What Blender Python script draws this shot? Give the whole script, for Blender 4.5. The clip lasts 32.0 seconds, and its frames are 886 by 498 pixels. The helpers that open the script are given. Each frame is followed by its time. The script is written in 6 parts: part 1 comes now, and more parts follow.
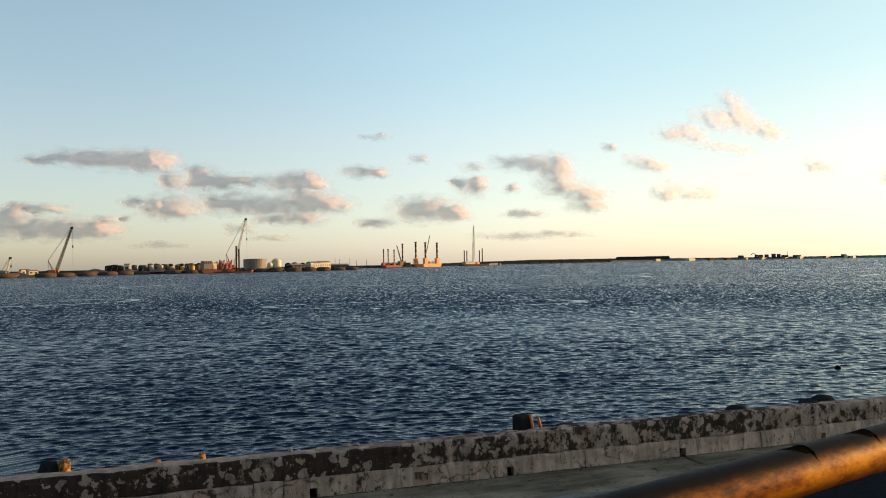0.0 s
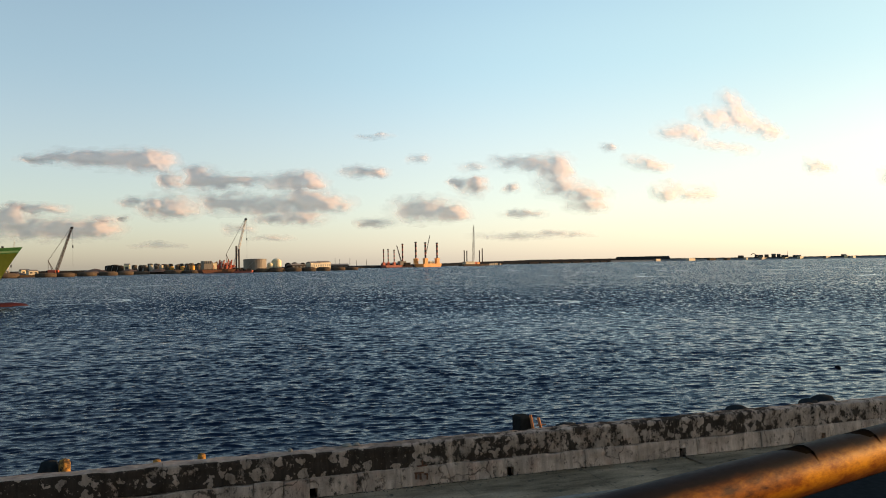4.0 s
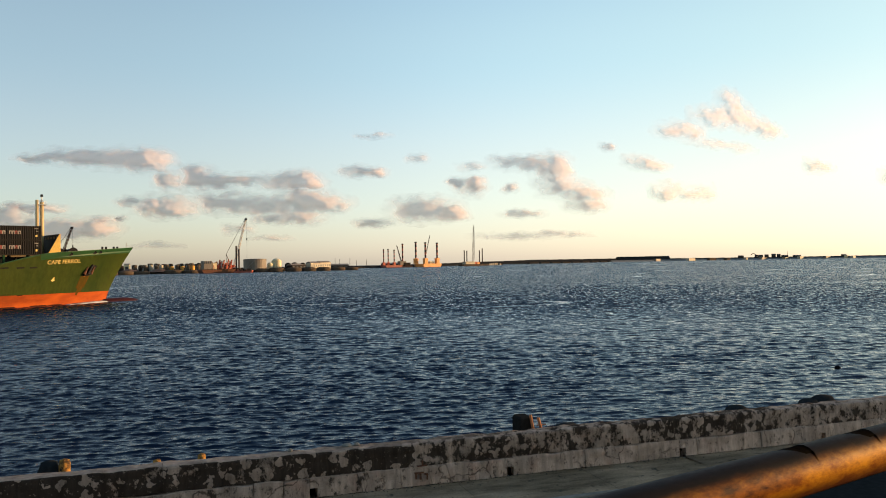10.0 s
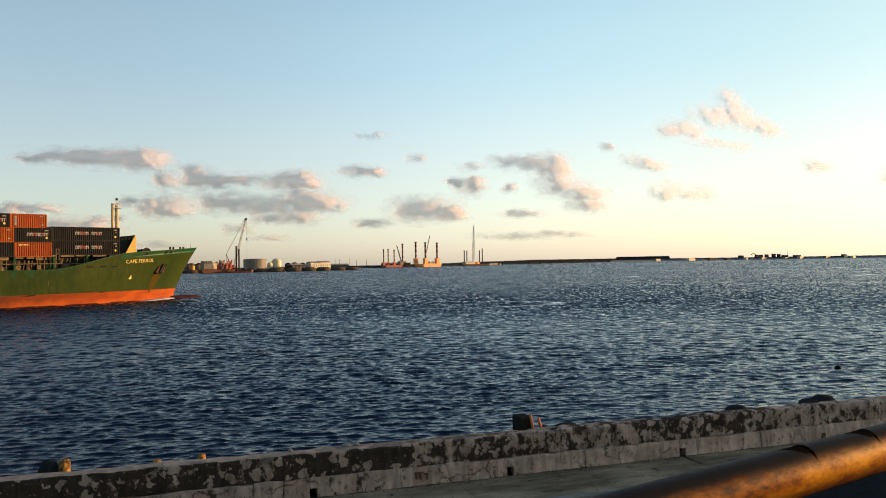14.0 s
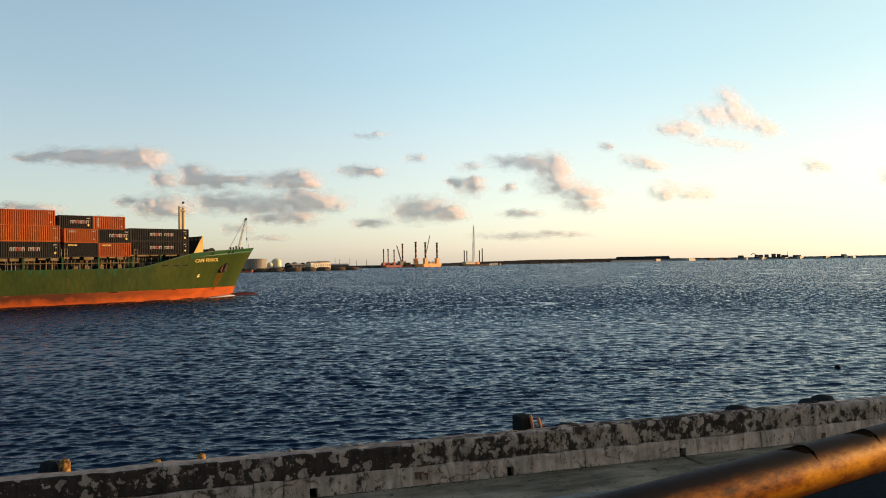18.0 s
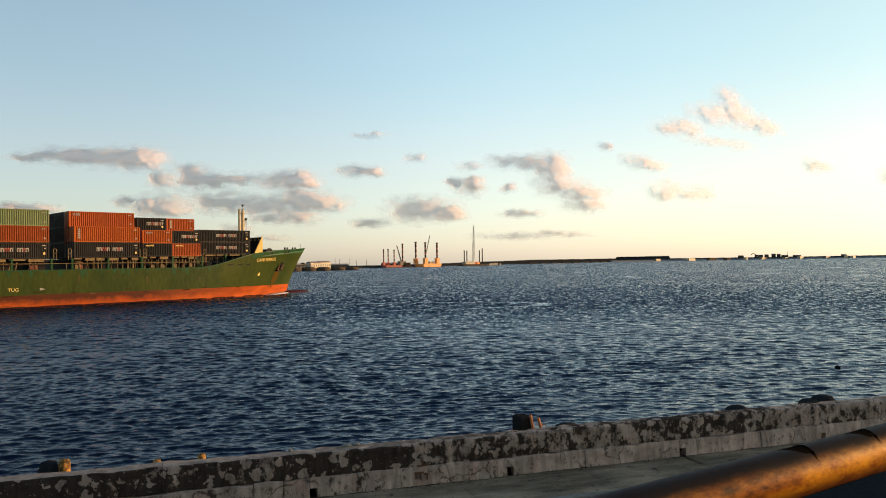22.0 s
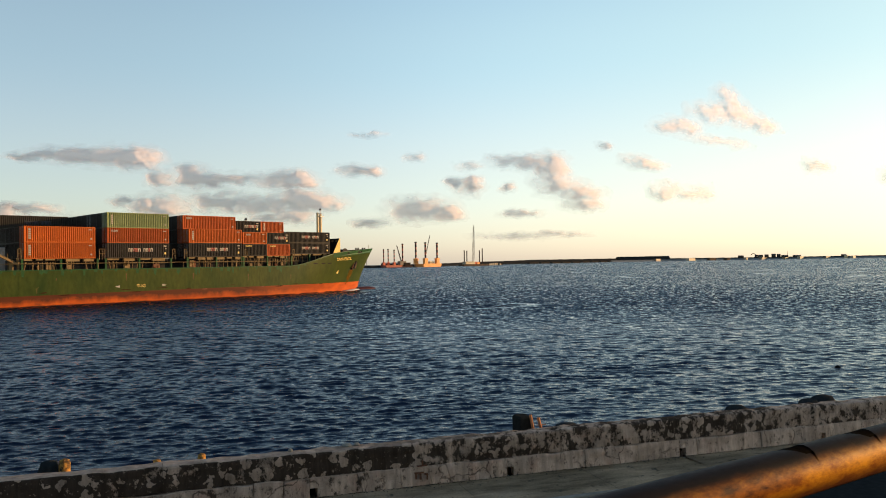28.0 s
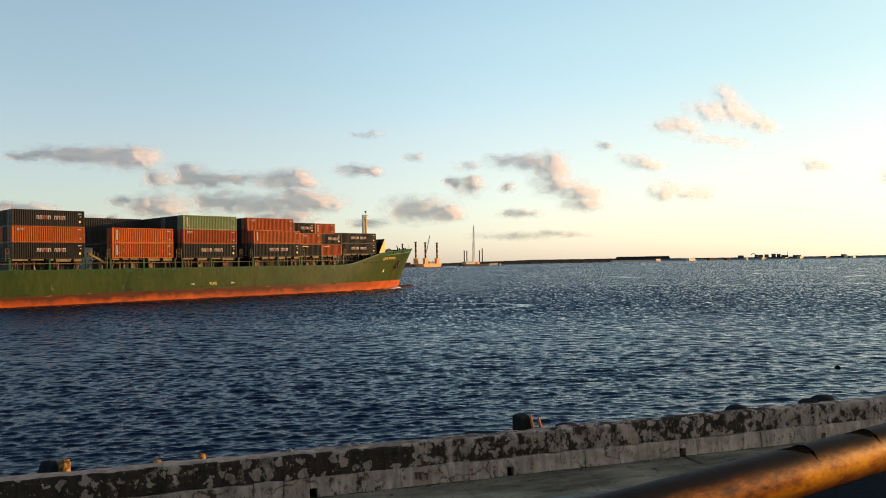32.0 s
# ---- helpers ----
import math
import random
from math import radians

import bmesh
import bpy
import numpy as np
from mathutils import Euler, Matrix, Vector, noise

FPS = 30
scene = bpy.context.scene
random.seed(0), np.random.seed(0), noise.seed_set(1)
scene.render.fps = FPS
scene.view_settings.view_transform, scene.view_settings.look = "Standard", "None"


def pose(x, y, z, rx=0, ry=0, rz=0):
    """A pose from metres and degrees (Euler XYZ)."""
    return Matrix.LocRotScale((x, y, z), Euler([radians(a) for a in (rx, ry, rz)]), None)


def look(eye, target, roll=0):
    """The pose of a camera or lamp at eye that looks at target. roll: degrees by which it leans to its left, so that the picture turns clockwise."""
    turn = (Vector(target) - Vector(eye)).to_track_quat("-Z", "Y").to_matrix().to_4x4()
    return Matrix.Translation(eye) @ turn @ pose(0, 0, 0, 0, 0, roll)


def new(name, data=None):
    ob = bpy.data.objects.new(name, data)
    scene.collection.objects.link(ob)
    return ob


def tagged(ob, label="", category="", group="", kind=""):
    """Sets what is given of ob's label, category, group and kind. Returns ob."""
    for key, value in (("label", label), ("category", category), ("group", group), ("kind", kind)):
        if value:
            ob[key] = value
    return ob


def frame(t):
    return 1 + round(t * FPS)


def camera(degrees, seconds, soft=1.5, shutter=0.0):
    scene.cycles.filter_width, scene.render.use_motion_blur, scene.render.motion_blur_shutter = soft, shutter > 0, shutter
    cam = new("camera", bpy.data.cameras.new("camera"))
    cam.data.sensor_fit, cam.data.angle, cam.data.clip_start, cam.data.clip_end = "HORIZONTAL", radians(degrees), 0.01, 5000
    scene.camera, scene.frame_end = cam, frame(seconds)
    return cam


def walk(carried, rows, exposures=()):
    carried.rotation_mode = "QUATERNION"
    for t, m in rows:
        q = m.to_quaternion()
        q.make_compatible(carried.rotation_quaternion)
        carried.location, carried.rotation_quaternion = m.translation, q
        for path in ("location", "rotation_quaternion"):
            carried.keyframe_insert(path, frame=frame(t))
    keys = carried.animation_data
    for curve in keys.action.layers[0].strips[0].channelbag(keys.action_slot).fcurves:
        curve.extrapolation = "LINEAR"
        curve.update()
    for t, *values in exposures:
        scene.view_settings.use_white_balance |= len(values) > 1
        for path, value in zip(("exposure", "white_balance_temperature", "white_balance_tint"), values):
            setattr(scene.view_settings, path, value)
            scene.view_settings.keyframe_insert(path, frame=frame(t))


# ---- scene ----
# camera: a phone propped on a terrace, quite still
EYE = (0.0, 0.0, 6.495)
PITCH = radians(1.0528)
cam = camera(60.107, 32.0, soft=1.0)
VIEW = look(EYE, (0.0, math.cos(PITCH), 6.495 + math.sin(PITCH)), -0.98)
walk(cam, [(0.0, VIEW), (32.0, VIEW)])

# light: evening sun low over the harbour mouth, clear sky
SUN_AZ, SUN_EL = radians(74.0), radians(7.5)
world = bpy.data.worlds.new("evening_sky")
scene.world = world
world.use_nodes = True
wn, wl = world.node_tree.nodes, world.node_tree.links
wn.clear()
sky = wn.new("ShaderNodeTexSky")
sky.sky_type = 'NISHITA'
sky.sun_disc = False
sky.sun_elevation = SUN_EL
sky.sun_rotation = SUN_AZ
sky.altitude = 0.0
sky.air_density, sky.dust_density, sky.ozone_density = 0.9, 1.1, 1.5
sky_bg = wn.new("ShaderNodeBackground")
sky_bg.inputs["Strength"].default_value = 0.126
sky_out = wn.new("ShaderNodeOutputWorld")
haze = wn.new("ShaderNodeHueSaturation")
haze.inputs["Saturation"].default_value = 0.74
wl.new(sky.outputs[0], haze.inputs["Color"])
veil = wn.new("ShaderNodeMix")
veil.data_type = 'RGBA'
veil.inputs["Factor"].default_value = 0.40
# evening haze all round: peach at the horizon, pale blue higher up
up = wn.new("ShaderNodeSeparateXYZ")
wl.new(wn.new("ShaderNodeTexCoord").outputs["Generated"], up.inputs[0])
band = wn.new("ShaderNodeValToRGB")
band.color_ramp.interpolation = 'EASE'
stops = band.color_ramp.elements
stops[0].position, stops[0].color = 0.0, (2.24, 1.98, 1.80, 1)
stops[1].position, stops[1].color = 0.9, (0.20, 0.70, 1.42, 1)
for place, colour in ((0.10, (1.90, 1.99, 1.83, 1)), (0.26, (1.12, 1.88, 2.06, 1)), (0.46, (0.46, 1.22, 1.92, 1))):
    e = stops.new(place)
    e.color = colour
wl.new(up.outputs["Z"], band.inputs[0])
# forward scatter: the haze is brighter towards the sun
glow = wn.new("ShaderNodeVectorMath")
glow.operation = 'DOT_PRODUCT'
wl.new(wn["Texture Coordinate"].outputs["Generated"], glow.inputs[0])
glow.inputs[1].default_value = (math.sin(SUN_AZ), math.cos(SUN_AZ), 0.0)
gain = wn.new("ShaderNodeMapRange")
gain.interpolation_type = 'SMOOTHERSTEP'
gain.inputs["From Min"].default_value, gain.inputs["From Max"].default_value = -0.75, 1.05
gain.inputs["To Min"].default_value, gain.inputs["To Max"].default_value = 0.42, 1.74
wl.new(glow.outputs["Value"], gain.inputs["Value"])
lit = wn.new("ShaderNodeVectorMath")
lit.operation = 'SCALE'
wl.new(band.outputs[0], lit.inputs[0])
aureole = wn.new("ShaderNodeMapRange")
aureole.interpolation_type = 'SMOOTHSTEP'
aureole.inputs["From Min"].default_value, aureole.inputs["From Max"].default_value = 0.62, 1.0
aureole.inputs["To Min"].default_value, aureole.inputs["To Max"].default_value = 1.0, 1.25
wl.new(glow.outputs["Value"], aureole.inputs["Value"])
both = wn.new("ShaderNodeMath")
both.operation = 'MULTIPLY'
wl.new(gain.outputs[0], both.inputs[0])
wl.new(aureole.outputs[0], both.inputs[1])
wl.new(both.outputs[0], lit.inputs["Scale"])
wl.new(lit.outputs[0], veil.inputs["B"])
dim = wn.new("ShaderNodeMapRange")
dim.interpolation_type = 'SMOOTHSTEP'
dim.inputs["From Min"].default_value, dim.inputs["From Max"].default_value = 0.25, 0.85
dim.inputs["To Min"].default_value, dim.inputs["To Max"].default_value = 1.0, 0.74
wl.new(glow.outputs["Value"], dim.inputs["Value"])
clear = wn.new("ShaderNodeVectorMath")
clear.operation = 'SCALE'
wl.new(haze.outputs[0], clear.inputs[0])
wl.new(dim.outputs[0], clear.inputs["Scale"])
wl.new(clear.outputs[0], veil.inputs["A"])
# warmer air towards the sun
near_sun = wn.new("ShaderNodeMapRange")
near_sun.interpolation_type = 'SMOOTHSTEP'
near_sun.inputs["From Min"].default_value, near_sun.inputs["From Max"].default_value = 0.1, 0.85
wl.new(glow.outputs["Value"], near_sun.inputs["Value"])
warm = wn.new("ShaderNodeMix")
warm.data_type, warm.blend_type = 'RGBA', 'MULTIPLY'
warm.inputs["B"].default_value = (1.0, 0.962, 0.875, 1)
wl.new(near_sun.outputs[0], warm.inputs["Factor"])
wl.new(veil.outputs["Result"], warm.inputs["A"])
wl.new(warm.outputs["Result"], sky_bg.inputs[0])
wl.new(sky_bg.outputs[0], sky_out.inputs[0])
sun = new("sun", bpy.data.lights.new("sun", 'SUN'))
sun.data.energy, sun.data.angle, sun.data.color = 2.7, radians(0.53), (1.0, 0.60, 0.28)
TO_SUN = Vector((math.sin(SUN_AZ) * math.cos(SUN_EL), math.cos(SUN_AZ) * math.cos(SUN_EL), math.sin(SUN_EL)))
sun.matrix_world = look(Vector((60, 20, 60)), Vector((60, 20, 60)) - TO_SUN)
scene.view_settings.exposure = 1.45

# ---------------------------------------------------------------- materials


def tree(name):
    m = bpy.data.materials.new(name)
    m.use_nodes = True
    n, l = m.node_tree.nodes, m.node_tree.links
    n.clear()
    out, b = n.new("ShaderNodeOutputMaterial"), n.new("ShaderNodeBsdfPrincipled")
    l.new(b.outputs[0], out.inputs[0])
    return m, n, l, b


def noise_node(n, l, coord, scale, detail=4.0, rough=0.55, stretch=(1, 1, 1)):
    mp = n.new("ShaderNodeMapping")
    mp.inputs["Scale"].default_value = stretch
    l.new(coord, mp.inputs[0])
    t = n.new("ShaderNodeTexNoise")
    t.inputs["Scale"].default_value, t.inputs["Detail"].default_value, t.inputs["Roughness"].default_value = scale, detail, rough
    l.new(mp.outputs[0], t.inputs["Vector"])
    return t.outputs["Fac"]


def ramp_node(n, l, fac, stops):
    r = n.new("ShaderNodeValToRGB")
    e = r.color_ramp.elements
    while len(e) < len(stops):
        e.new(0.5)
    for i, (p, c) in enumerate(stops):
        e[i].position = p
        e[i].color = (*c, 1) if len(c) == 3 else (c[0], c[0], c[0], 1)
    l.new(fac, r.inputs[0])
    return r.outputs[0]


def mix_node(n, l, fac, a, b):
    m = n.new("ShaderNodeMix")
    m.data_type = 'RGBA'
    l.new(fac, m.inputs["Factor"])
    for src, s in ((a, m.inputs["A"]), (b, m.inputs["B"])):
        if isinstance(src, tuple):
            s.default_value = (*src, 1)
        else:
            l.new(src, s)
    return m.outputs["Result"]


def surface(name, base, worn, scale=1.0, rough=0.6, metal=0.0, bump=0.02, stain=None, stain_scale=0.4, stain_cut=0.55,
            stretch=(1, 1, 1), vary=0.0, spread=0.25, spec=0.5):
    """Painted, rusted, cast or weathered stuff: two scales of colour, optional stains with edges, fine relief."""
    m, n, l, b = tree(name)
    co = n.new("ShaderNodeTexCoord").outputs["Object"]
    fine = noise_node(n, l, co, scale * 9, 6, 0.65, stretch)
    broad = noise_node(n, l, co, scale, 5, 0.6, stretch)
    col = mix_node(n, l, ramp_node(n, l, broad, [(0.5 - spread, (0,)), (0.5 + spread, (1,))]), base, worn)
    grain = ramp_node(n, l, fine, [(0.3, (0.72, 0.72, 0.72)), (0.7, (1.1, 1.1, 1.1))])
    mul = n.new("ShaderNodeMix")
    mul.data_type, mul.blend_type = 'RGBA', 'MULTIPLY'
    mul.inputs["Factor"].default_value = 1.0
    l.new(col, mul.inputs["A"])
    l.new(grain, mul.inputs["B"])
    col = mul.outputs["Result"]
    if stain:
        st = noise_node(n, l, co, stain_scale, 7, 0.68, stretch)
        col = mix_node(n, l, ramp_node(n, l, st, [(stain_cut, (0,)), (stain_cut + 0.06, (1,))]), col, stain)
    if vary:
        oi = n.new("ShaderNodeObjectInfo")
        hs = n.new("ShaderNodeHueSaturation")
        mr = n.new("ShaderNodeMapRange")
        mr.inputs["To Min"].default_value, mr.inputs["To Max"].default_value = 1 - vary, 1 + vary
        l.new(oi.outputs["Random"], mr.inputs["Value"])
        l.new(mr.outputs[0], hs.inputs["Value"])
        l.new(col, hs.inputs["Color"])
        col = hs.outputs[0]
    l.new(col, b.inputs["Base Color"])
    b.inputs["Roughness"].default_value, b.inputs["Metallic"].default_value = rough, metal
    b.inputs["Specular IOR Level"].default_value = spec
    l.new(ramp_node(n, l, fine, [(0.2, (max(rough - 0.12, 0.03),)), (0.8, (min(rough + 0.15, 1),))]), b.inputs["Roughness"])
    if bump:
        bp = n.new("ShaderNodeBump")
        bp.inputs["Distance"].default_value = bump
        bp.inputs["Strength"].default_value = 0.8
        l.new(fine, bp.inputs["Height"])
        l.new(bp.outputs[0], b.inputs["Normal"])
    return m


GREEN = surface("hull_green_paint", (0.048, 0.059, 0.008), (0.017, 0.035, 0.006), 0.16, 0.42, bump=0.012, stain=(0.16, 0.10, 0.04), stain_scale=0.35,
                stain_cut=0.67, stretch=(1.3, 1, 0.5), spec=0.1)
GREEN_FRESH = surface("bulwark_green_paint", (0.018, 0.072, 0.020), (0.014, 0.050, 0.016), 0.4, 0.45, bump=0.01, stain=(0.13, 0.10, 0.04), stain_scale=0.6, stain_cut=0.66, spec=0.15)
BULB_RED = surface("wet_antifouling_red", (0.055, 0.012, 0.012), (0.030, 0.010, 0.010), 0.5, 0.5, bump=0.01, spec=0.1)
NAVY = surface("navy_container", (0.030, 0.024, 0.017), (0.020, 0.017, 0.013), 0.5, 0.5, bump=0.004, stain=(0.09, 0.05, 0.03), stain_scale=0.9, stain_cut=0.70, vary=0.25, spec=0.14)
ORANGE = surface("orange_container", (0.43, 0.096, 0.011), (0.34, 0.070, 0.009), 0.5, 0.5, bump=0.004, stain=(0.17, 0.06, 0.03), stain_scale=0.9, stain_cut=0.70, vary=0.15, spec=0.15)
BROWN = surface("red_brown_container", (0.38, 0.080, 0.014), (0.29, 0.058, 0.011), 0.5, 0.55, bump=0.004, stain=(0.10, 0.04, 0.025), stain_scale=0.9, stain_cut=0.68, vary=0.2, spec=0.15)
LIME = surface("light_green_container", (0.22, 0.25, 0.10), (0.17, 0.20, 0.08), 0.5, 0.5, bump=0.004, stain=(0.20, 0.17, 0.09), stain_scale=0.9, stain_cut=0.70, spec=0.15)
CREAM = surface("cream_deck_paint", (0.26, 0.18, 0.08), (0.11, 0.07, 0.03), 0.8, 0.6, bump=0.006, stain=(0.16, 0.07, 0.03), stain_scale=1.2, stain_cut=0.60, spec=0.15)
YELLOW = surface("ochre_mast_paint", (0.72, 0.46, 0.08), (0.60, 0.36, 0.06), 0.7, 0.5, bump=0.006, stain=(0.30, 0.14, 0.04), stain_scale=1.0, stain_cut=0.68)
MAST_CREAM = surface("cream_mast_paint", (0.62, 0.47, 0.24), (0.48, 0.33, 0.15), 0.7, 0.5, bump=0.006, stain=(0.26, 0.12, 0.04), stain_scale=1.0, stain_cut=0.64, spec=0.15)
DARK = surface("dark_steel", (0.007, 0.007, 0.008), (0.015, 0.012, 0.010), 0.8, 0.6, bump=0.006, spec=0.15)
RUST = surface("rust", (0.16, 0.055, 0.02), (0.09, 0.03, 0.014), 1.2, 0.85, bump=0.01)
WHITE = surface("white_lettering", (0.42, 0.36, 0.28), (0.20, 0.17, 0.14), 2.5, 0.6, bump=0)
YELLOW_MARK = surface("yellow_lettering", (0.80, 0.58, 0.16), (0.68, 0.46, 0.12), 1.5, 0.6, bump=0)
# darker copy of the white lettering, for boxes in another stack's shade
SHADED_MARK = surface("shaded_lettering", (0.07, 0.07, 0.08), (0.045, 0.045, 0.05), 2.5, 0.7, bump=0, spec=0.0)
RED_MARK = surface("red_lettering", (0.38, 0.08, 0.05), (0.22, 0.05, 0.035), 2.5, 0.6, bump=0)
SLIME = surface("waterline_slime", (0.05, 0.020, 0.010), (0.03, 0.016, 0.010), 0.6, 0.7, bump=0.01, spec=0.0)
FOAM = surface("white_foam", (0.55, 0.55, 0.53), (0.20, 0.24, 0.27), 1.2, 0.8, bump=0.05)
STEEL = surface("galvanised_steel", (0.42, 0.42, 0.40), (0.30, 0.29, 0.27), 1.5, 0.5, metal=0.6, bump=0.004)
# far shore
SOIL = surface("harbour_fill", (0.050, 0.034, 0.021), (0.026, 0.020, 0.014), 0.05, 0.95, bump=0.3, spec=0.0)
SAND = surface("heaped_sand", (0.17, 0.085, 0.05), (0.10, 0.055, 0.035), 0.2, 0.95, bump=0.15)
CAISSON = surface("caisson_concrete", (0.12, 0.086, 0.058), (0.065, 0.049, 0.036), 0.25, 0.85, bump=0.08, stain=(0.05, 0.04, 0.03), stain_scale=0.35, stain_cut=0.6, spec=0.0)
QUAY_GREY = surface("grey_quay_wall", (0.23, 0.235, 0.225), (0.14, 0.15, 0.15), 0.06, 0.9, bump=0.1, stain=(0.03, 0.03, 0.03), stain_scale=0.08, stain_cut=0.6, spec=0.0)
ROCK = surface("breakwater_rock", (0.027, 0.028, 0.027), (0.014, 0.015, 0.016), 0.1, 0.95, bump=0.4, spec=0.0)
TANK_GREY = surface("grey_tank_paint", (0.24, 0.20, 0.15), (0.17, 0.14, 0.11), 0.2, 0.5, bump=0.02, spec=0.15)
TANK_WHITE = surface("white_tank_paint", (0.72, 0.58, 0.33), (0.58, 0.46, 0.26), 0.2, 0.5, bump=0.02)
TANK_DARK = surface("dark_tank_paint", (0.022, 0.021, 0.020), (0.045, 0.034, 0.024), 0.2, 0.6, bump=0.02, spec=0.0)
CRANE_RED = surface("red_crane_paint", (0.58, 0.10, 0.04), (0.36, 0.065, 0.03), 0.6, 0.6, bump=0.02)
CRANE_DARK = surface("weathered_lattice_steel", (0.09, 0.06, 0.045), (0.05, 0.035, 0.03), 0.5, 0.6, bump=0.01, spec=0.0)
CRANE_WHITE = surface("white_lattice_paint", (0.78, 0.70, 0.58), (0.55, 0.47, 0.38), 0.6, 0.6, bump=0.01)
RIG_ORANGE = surface("orange_rig_paint", (0.90, 0.33, 0.07), (0.76, 0.26, 0.05), 0.25, 0.55, bump=0.03, stain=(0.32, 0.12, 0.04), stain_scale=0.3, stain_cut=0.64)
LEG_RED = surface("red_leg_paint", (0.38, 0.08, 0.04), (0.26, 0.06, 0.03), 0.4, 0.6, bump=0.02)
LEG_DARK = surface("dark_leg_steel", (0.05, 0.035, 0.03), (0.08, 0.05, 0.04), 0.4, 0.6, bump=0.02, spec=0.0)
HUT = surface("pale_hut_panels", (0.50, 0.42, 0.29), (0.38, 0.31, 0.21), 0.3, 0.7, bump=0.02)
GLASS_DARK = surface("dark_window_glass", (0.02, 0.025, 0.03), (0.03, 0.035, 0.04), 1.0, 0.08, bump=0)
# near quay
ASPHALT = surface("road_asphalt", (0.016, 0.018, 0.019), (0.024, 0.025, 0.024), 0.7, 0.9, bump=0.012, spec=0.0)
APRON = surface("quay_concrete", (0.26, 0.24, 0.20), (0.18, 0.165, 0.14), 0.7, 0.9, bump=0.012, spec=0.0)
TIMBER = surface("rusty_ladder_steel", (0.52, 0.22, 0.10), (0.34, 0.13, 0.06), 3.0, 0.8, bump=0.01, spec=0.0)
BOLLARD_RUST = surface("pitted_bollard_iron", (0.10, 0.06, 0.03), (0.45, 0.23, 0.06), 9.0, 0.9, bump=0.03, stain=(0.03, 0.025, 0.02), stain_scale=14, stain_cut=0.56, spread=0.08, spec=0.0)
RUST_RUN = surface("thin_rust_run", (0.11, 0.052, 0.012), (0.055, 0.045, 0.009), 0.8, 0.7, bump=0.01, stretch=(1.5, 1, 0.4), spec=0.0)
RUST_FRESH = surface("bright_rust_run", (0.36, 0.12, 0.03), (0.22, 0.065, 0.02), 0.8, 0.8, bump=0.01, spec=0.0)
BLACK_RUBBER = surface("black_rubber", (0.006, 0.006, 0.007), (0.01, 0.01, 0.01), 3.0, 0.8, bump=0.006, spec=0.0)
BOX_DARK = surface("dark_box_paint", (0.012, 0.014, 0.015), (0.022, 0.022, 0.02), 2.0, 0.9, bump=0.01, spec=0.0)
# yellow holds the golden evening sun on the lit tanks
TANK_SUNLIT = surface("sunlit_tank_yellow", (0.85, 0.45, 0.11), (0.66, 0.33, 0.08), 0.2, 0.7, bump=0.02, spec=0.0)
BOULDER = surface("dark_boulder", (0.015, 0.018, 0.020), (0.034, 0.036, 0.036), 1.6, 0.85, bump=0.05, spec=0.0)


def boot_material():
    """Orange-red antifouling: brown weathering in runs down from the paint line, scuffs and a cleaner wet foot."""
    m, n, l, b = tree("red_boot_top")
    co = n.new("ShaderNodeTexCoord").outputs["Object"]
    fine = noise_node(n, l, co, 6.0, 6, 0.65)
    c = ramp_node(n, l, noise_node(n, l, co, 0.5, 5, 0.6, (0.3, 1, 1.5)), [(0.3, (0.25, 0.040, 0.005)), (0.7, (0.44, 0.084, 0.008))])
    up = n.new("ShaderNodeSeparateXYZ")
    l.new(co, up.inputs[0])
    run = n.new("ShaderNodeMath")
    run.operation = 'MULTIPLY_ADD'
    l.new(noise_node(n, l, co, 0.7, 7, 0.68, (0.55, 1, 0.30)), run.inputs[0])
    run.inputs[1].default_value = 2.6
    l.new(up.outputs["Z"], run.inputs[2])
    aft = n.new("ShaderNodeMapRange")
    aft.inputs["From Min"].default_value, aft.inputs["From Max"].default_value = 48.0, 76.0
    aft.inputs["To Min"].default_value, aft.inputs["To Max"].default_value = 1.0, 0.12
    l.new(up.outputs["X"], aft.inputs["Value"])

    def worn_aft(mask):
        k = n.new("ShaderNodeMath")
        k.operation = 'MULTIPLY'
        l.new(mask, k.inputs[0])
        l.new(aft.outputs[0], k.inputs[1])
        return k.outputs[0]

    c = mix_node(n, l, worn_aft(ramp_node(n, l, n_scale(n, l, run.outputs[0], 0.25), [(0.40, (0,)), (0.68, (0.92,))])), c, (0.042, 0.014, 0.006))
    scuff = noise_node(n, l, co, 0.9, 7, 0.7, (0.14, 1, 1.8))
    c = mix_node(n, l, worn_aft(ramp_node(n, l, scuff, [(0.55, (0,)), (0.62, (0.8,))])), c, (0.08, 0.024, 0.009))
    l.new(c, b.inputs["Base Color"])
    b.inputs["Roughness"].default_value = 0.55
    b.inputs["Specular IOR Level"].default_value = 0.1
    bp = n.new("ShaderNodeBump")
    bp.inputs["Distance"].default_value = 0.02
    l.new(fine, bp.inputs["Height"])
    l.new(bp.outputs[0], b.inputs["Normal"])
    return m


def n_scale(n, l, value, k):
    s = n.new("ShaderNodeMath")
    s.operation = 'MULTIPLY'
    l.new(value, s.inputs[0])
    s.inputs[1].default_value = k
    return s.outputs[0]


BOOT = boot_material()


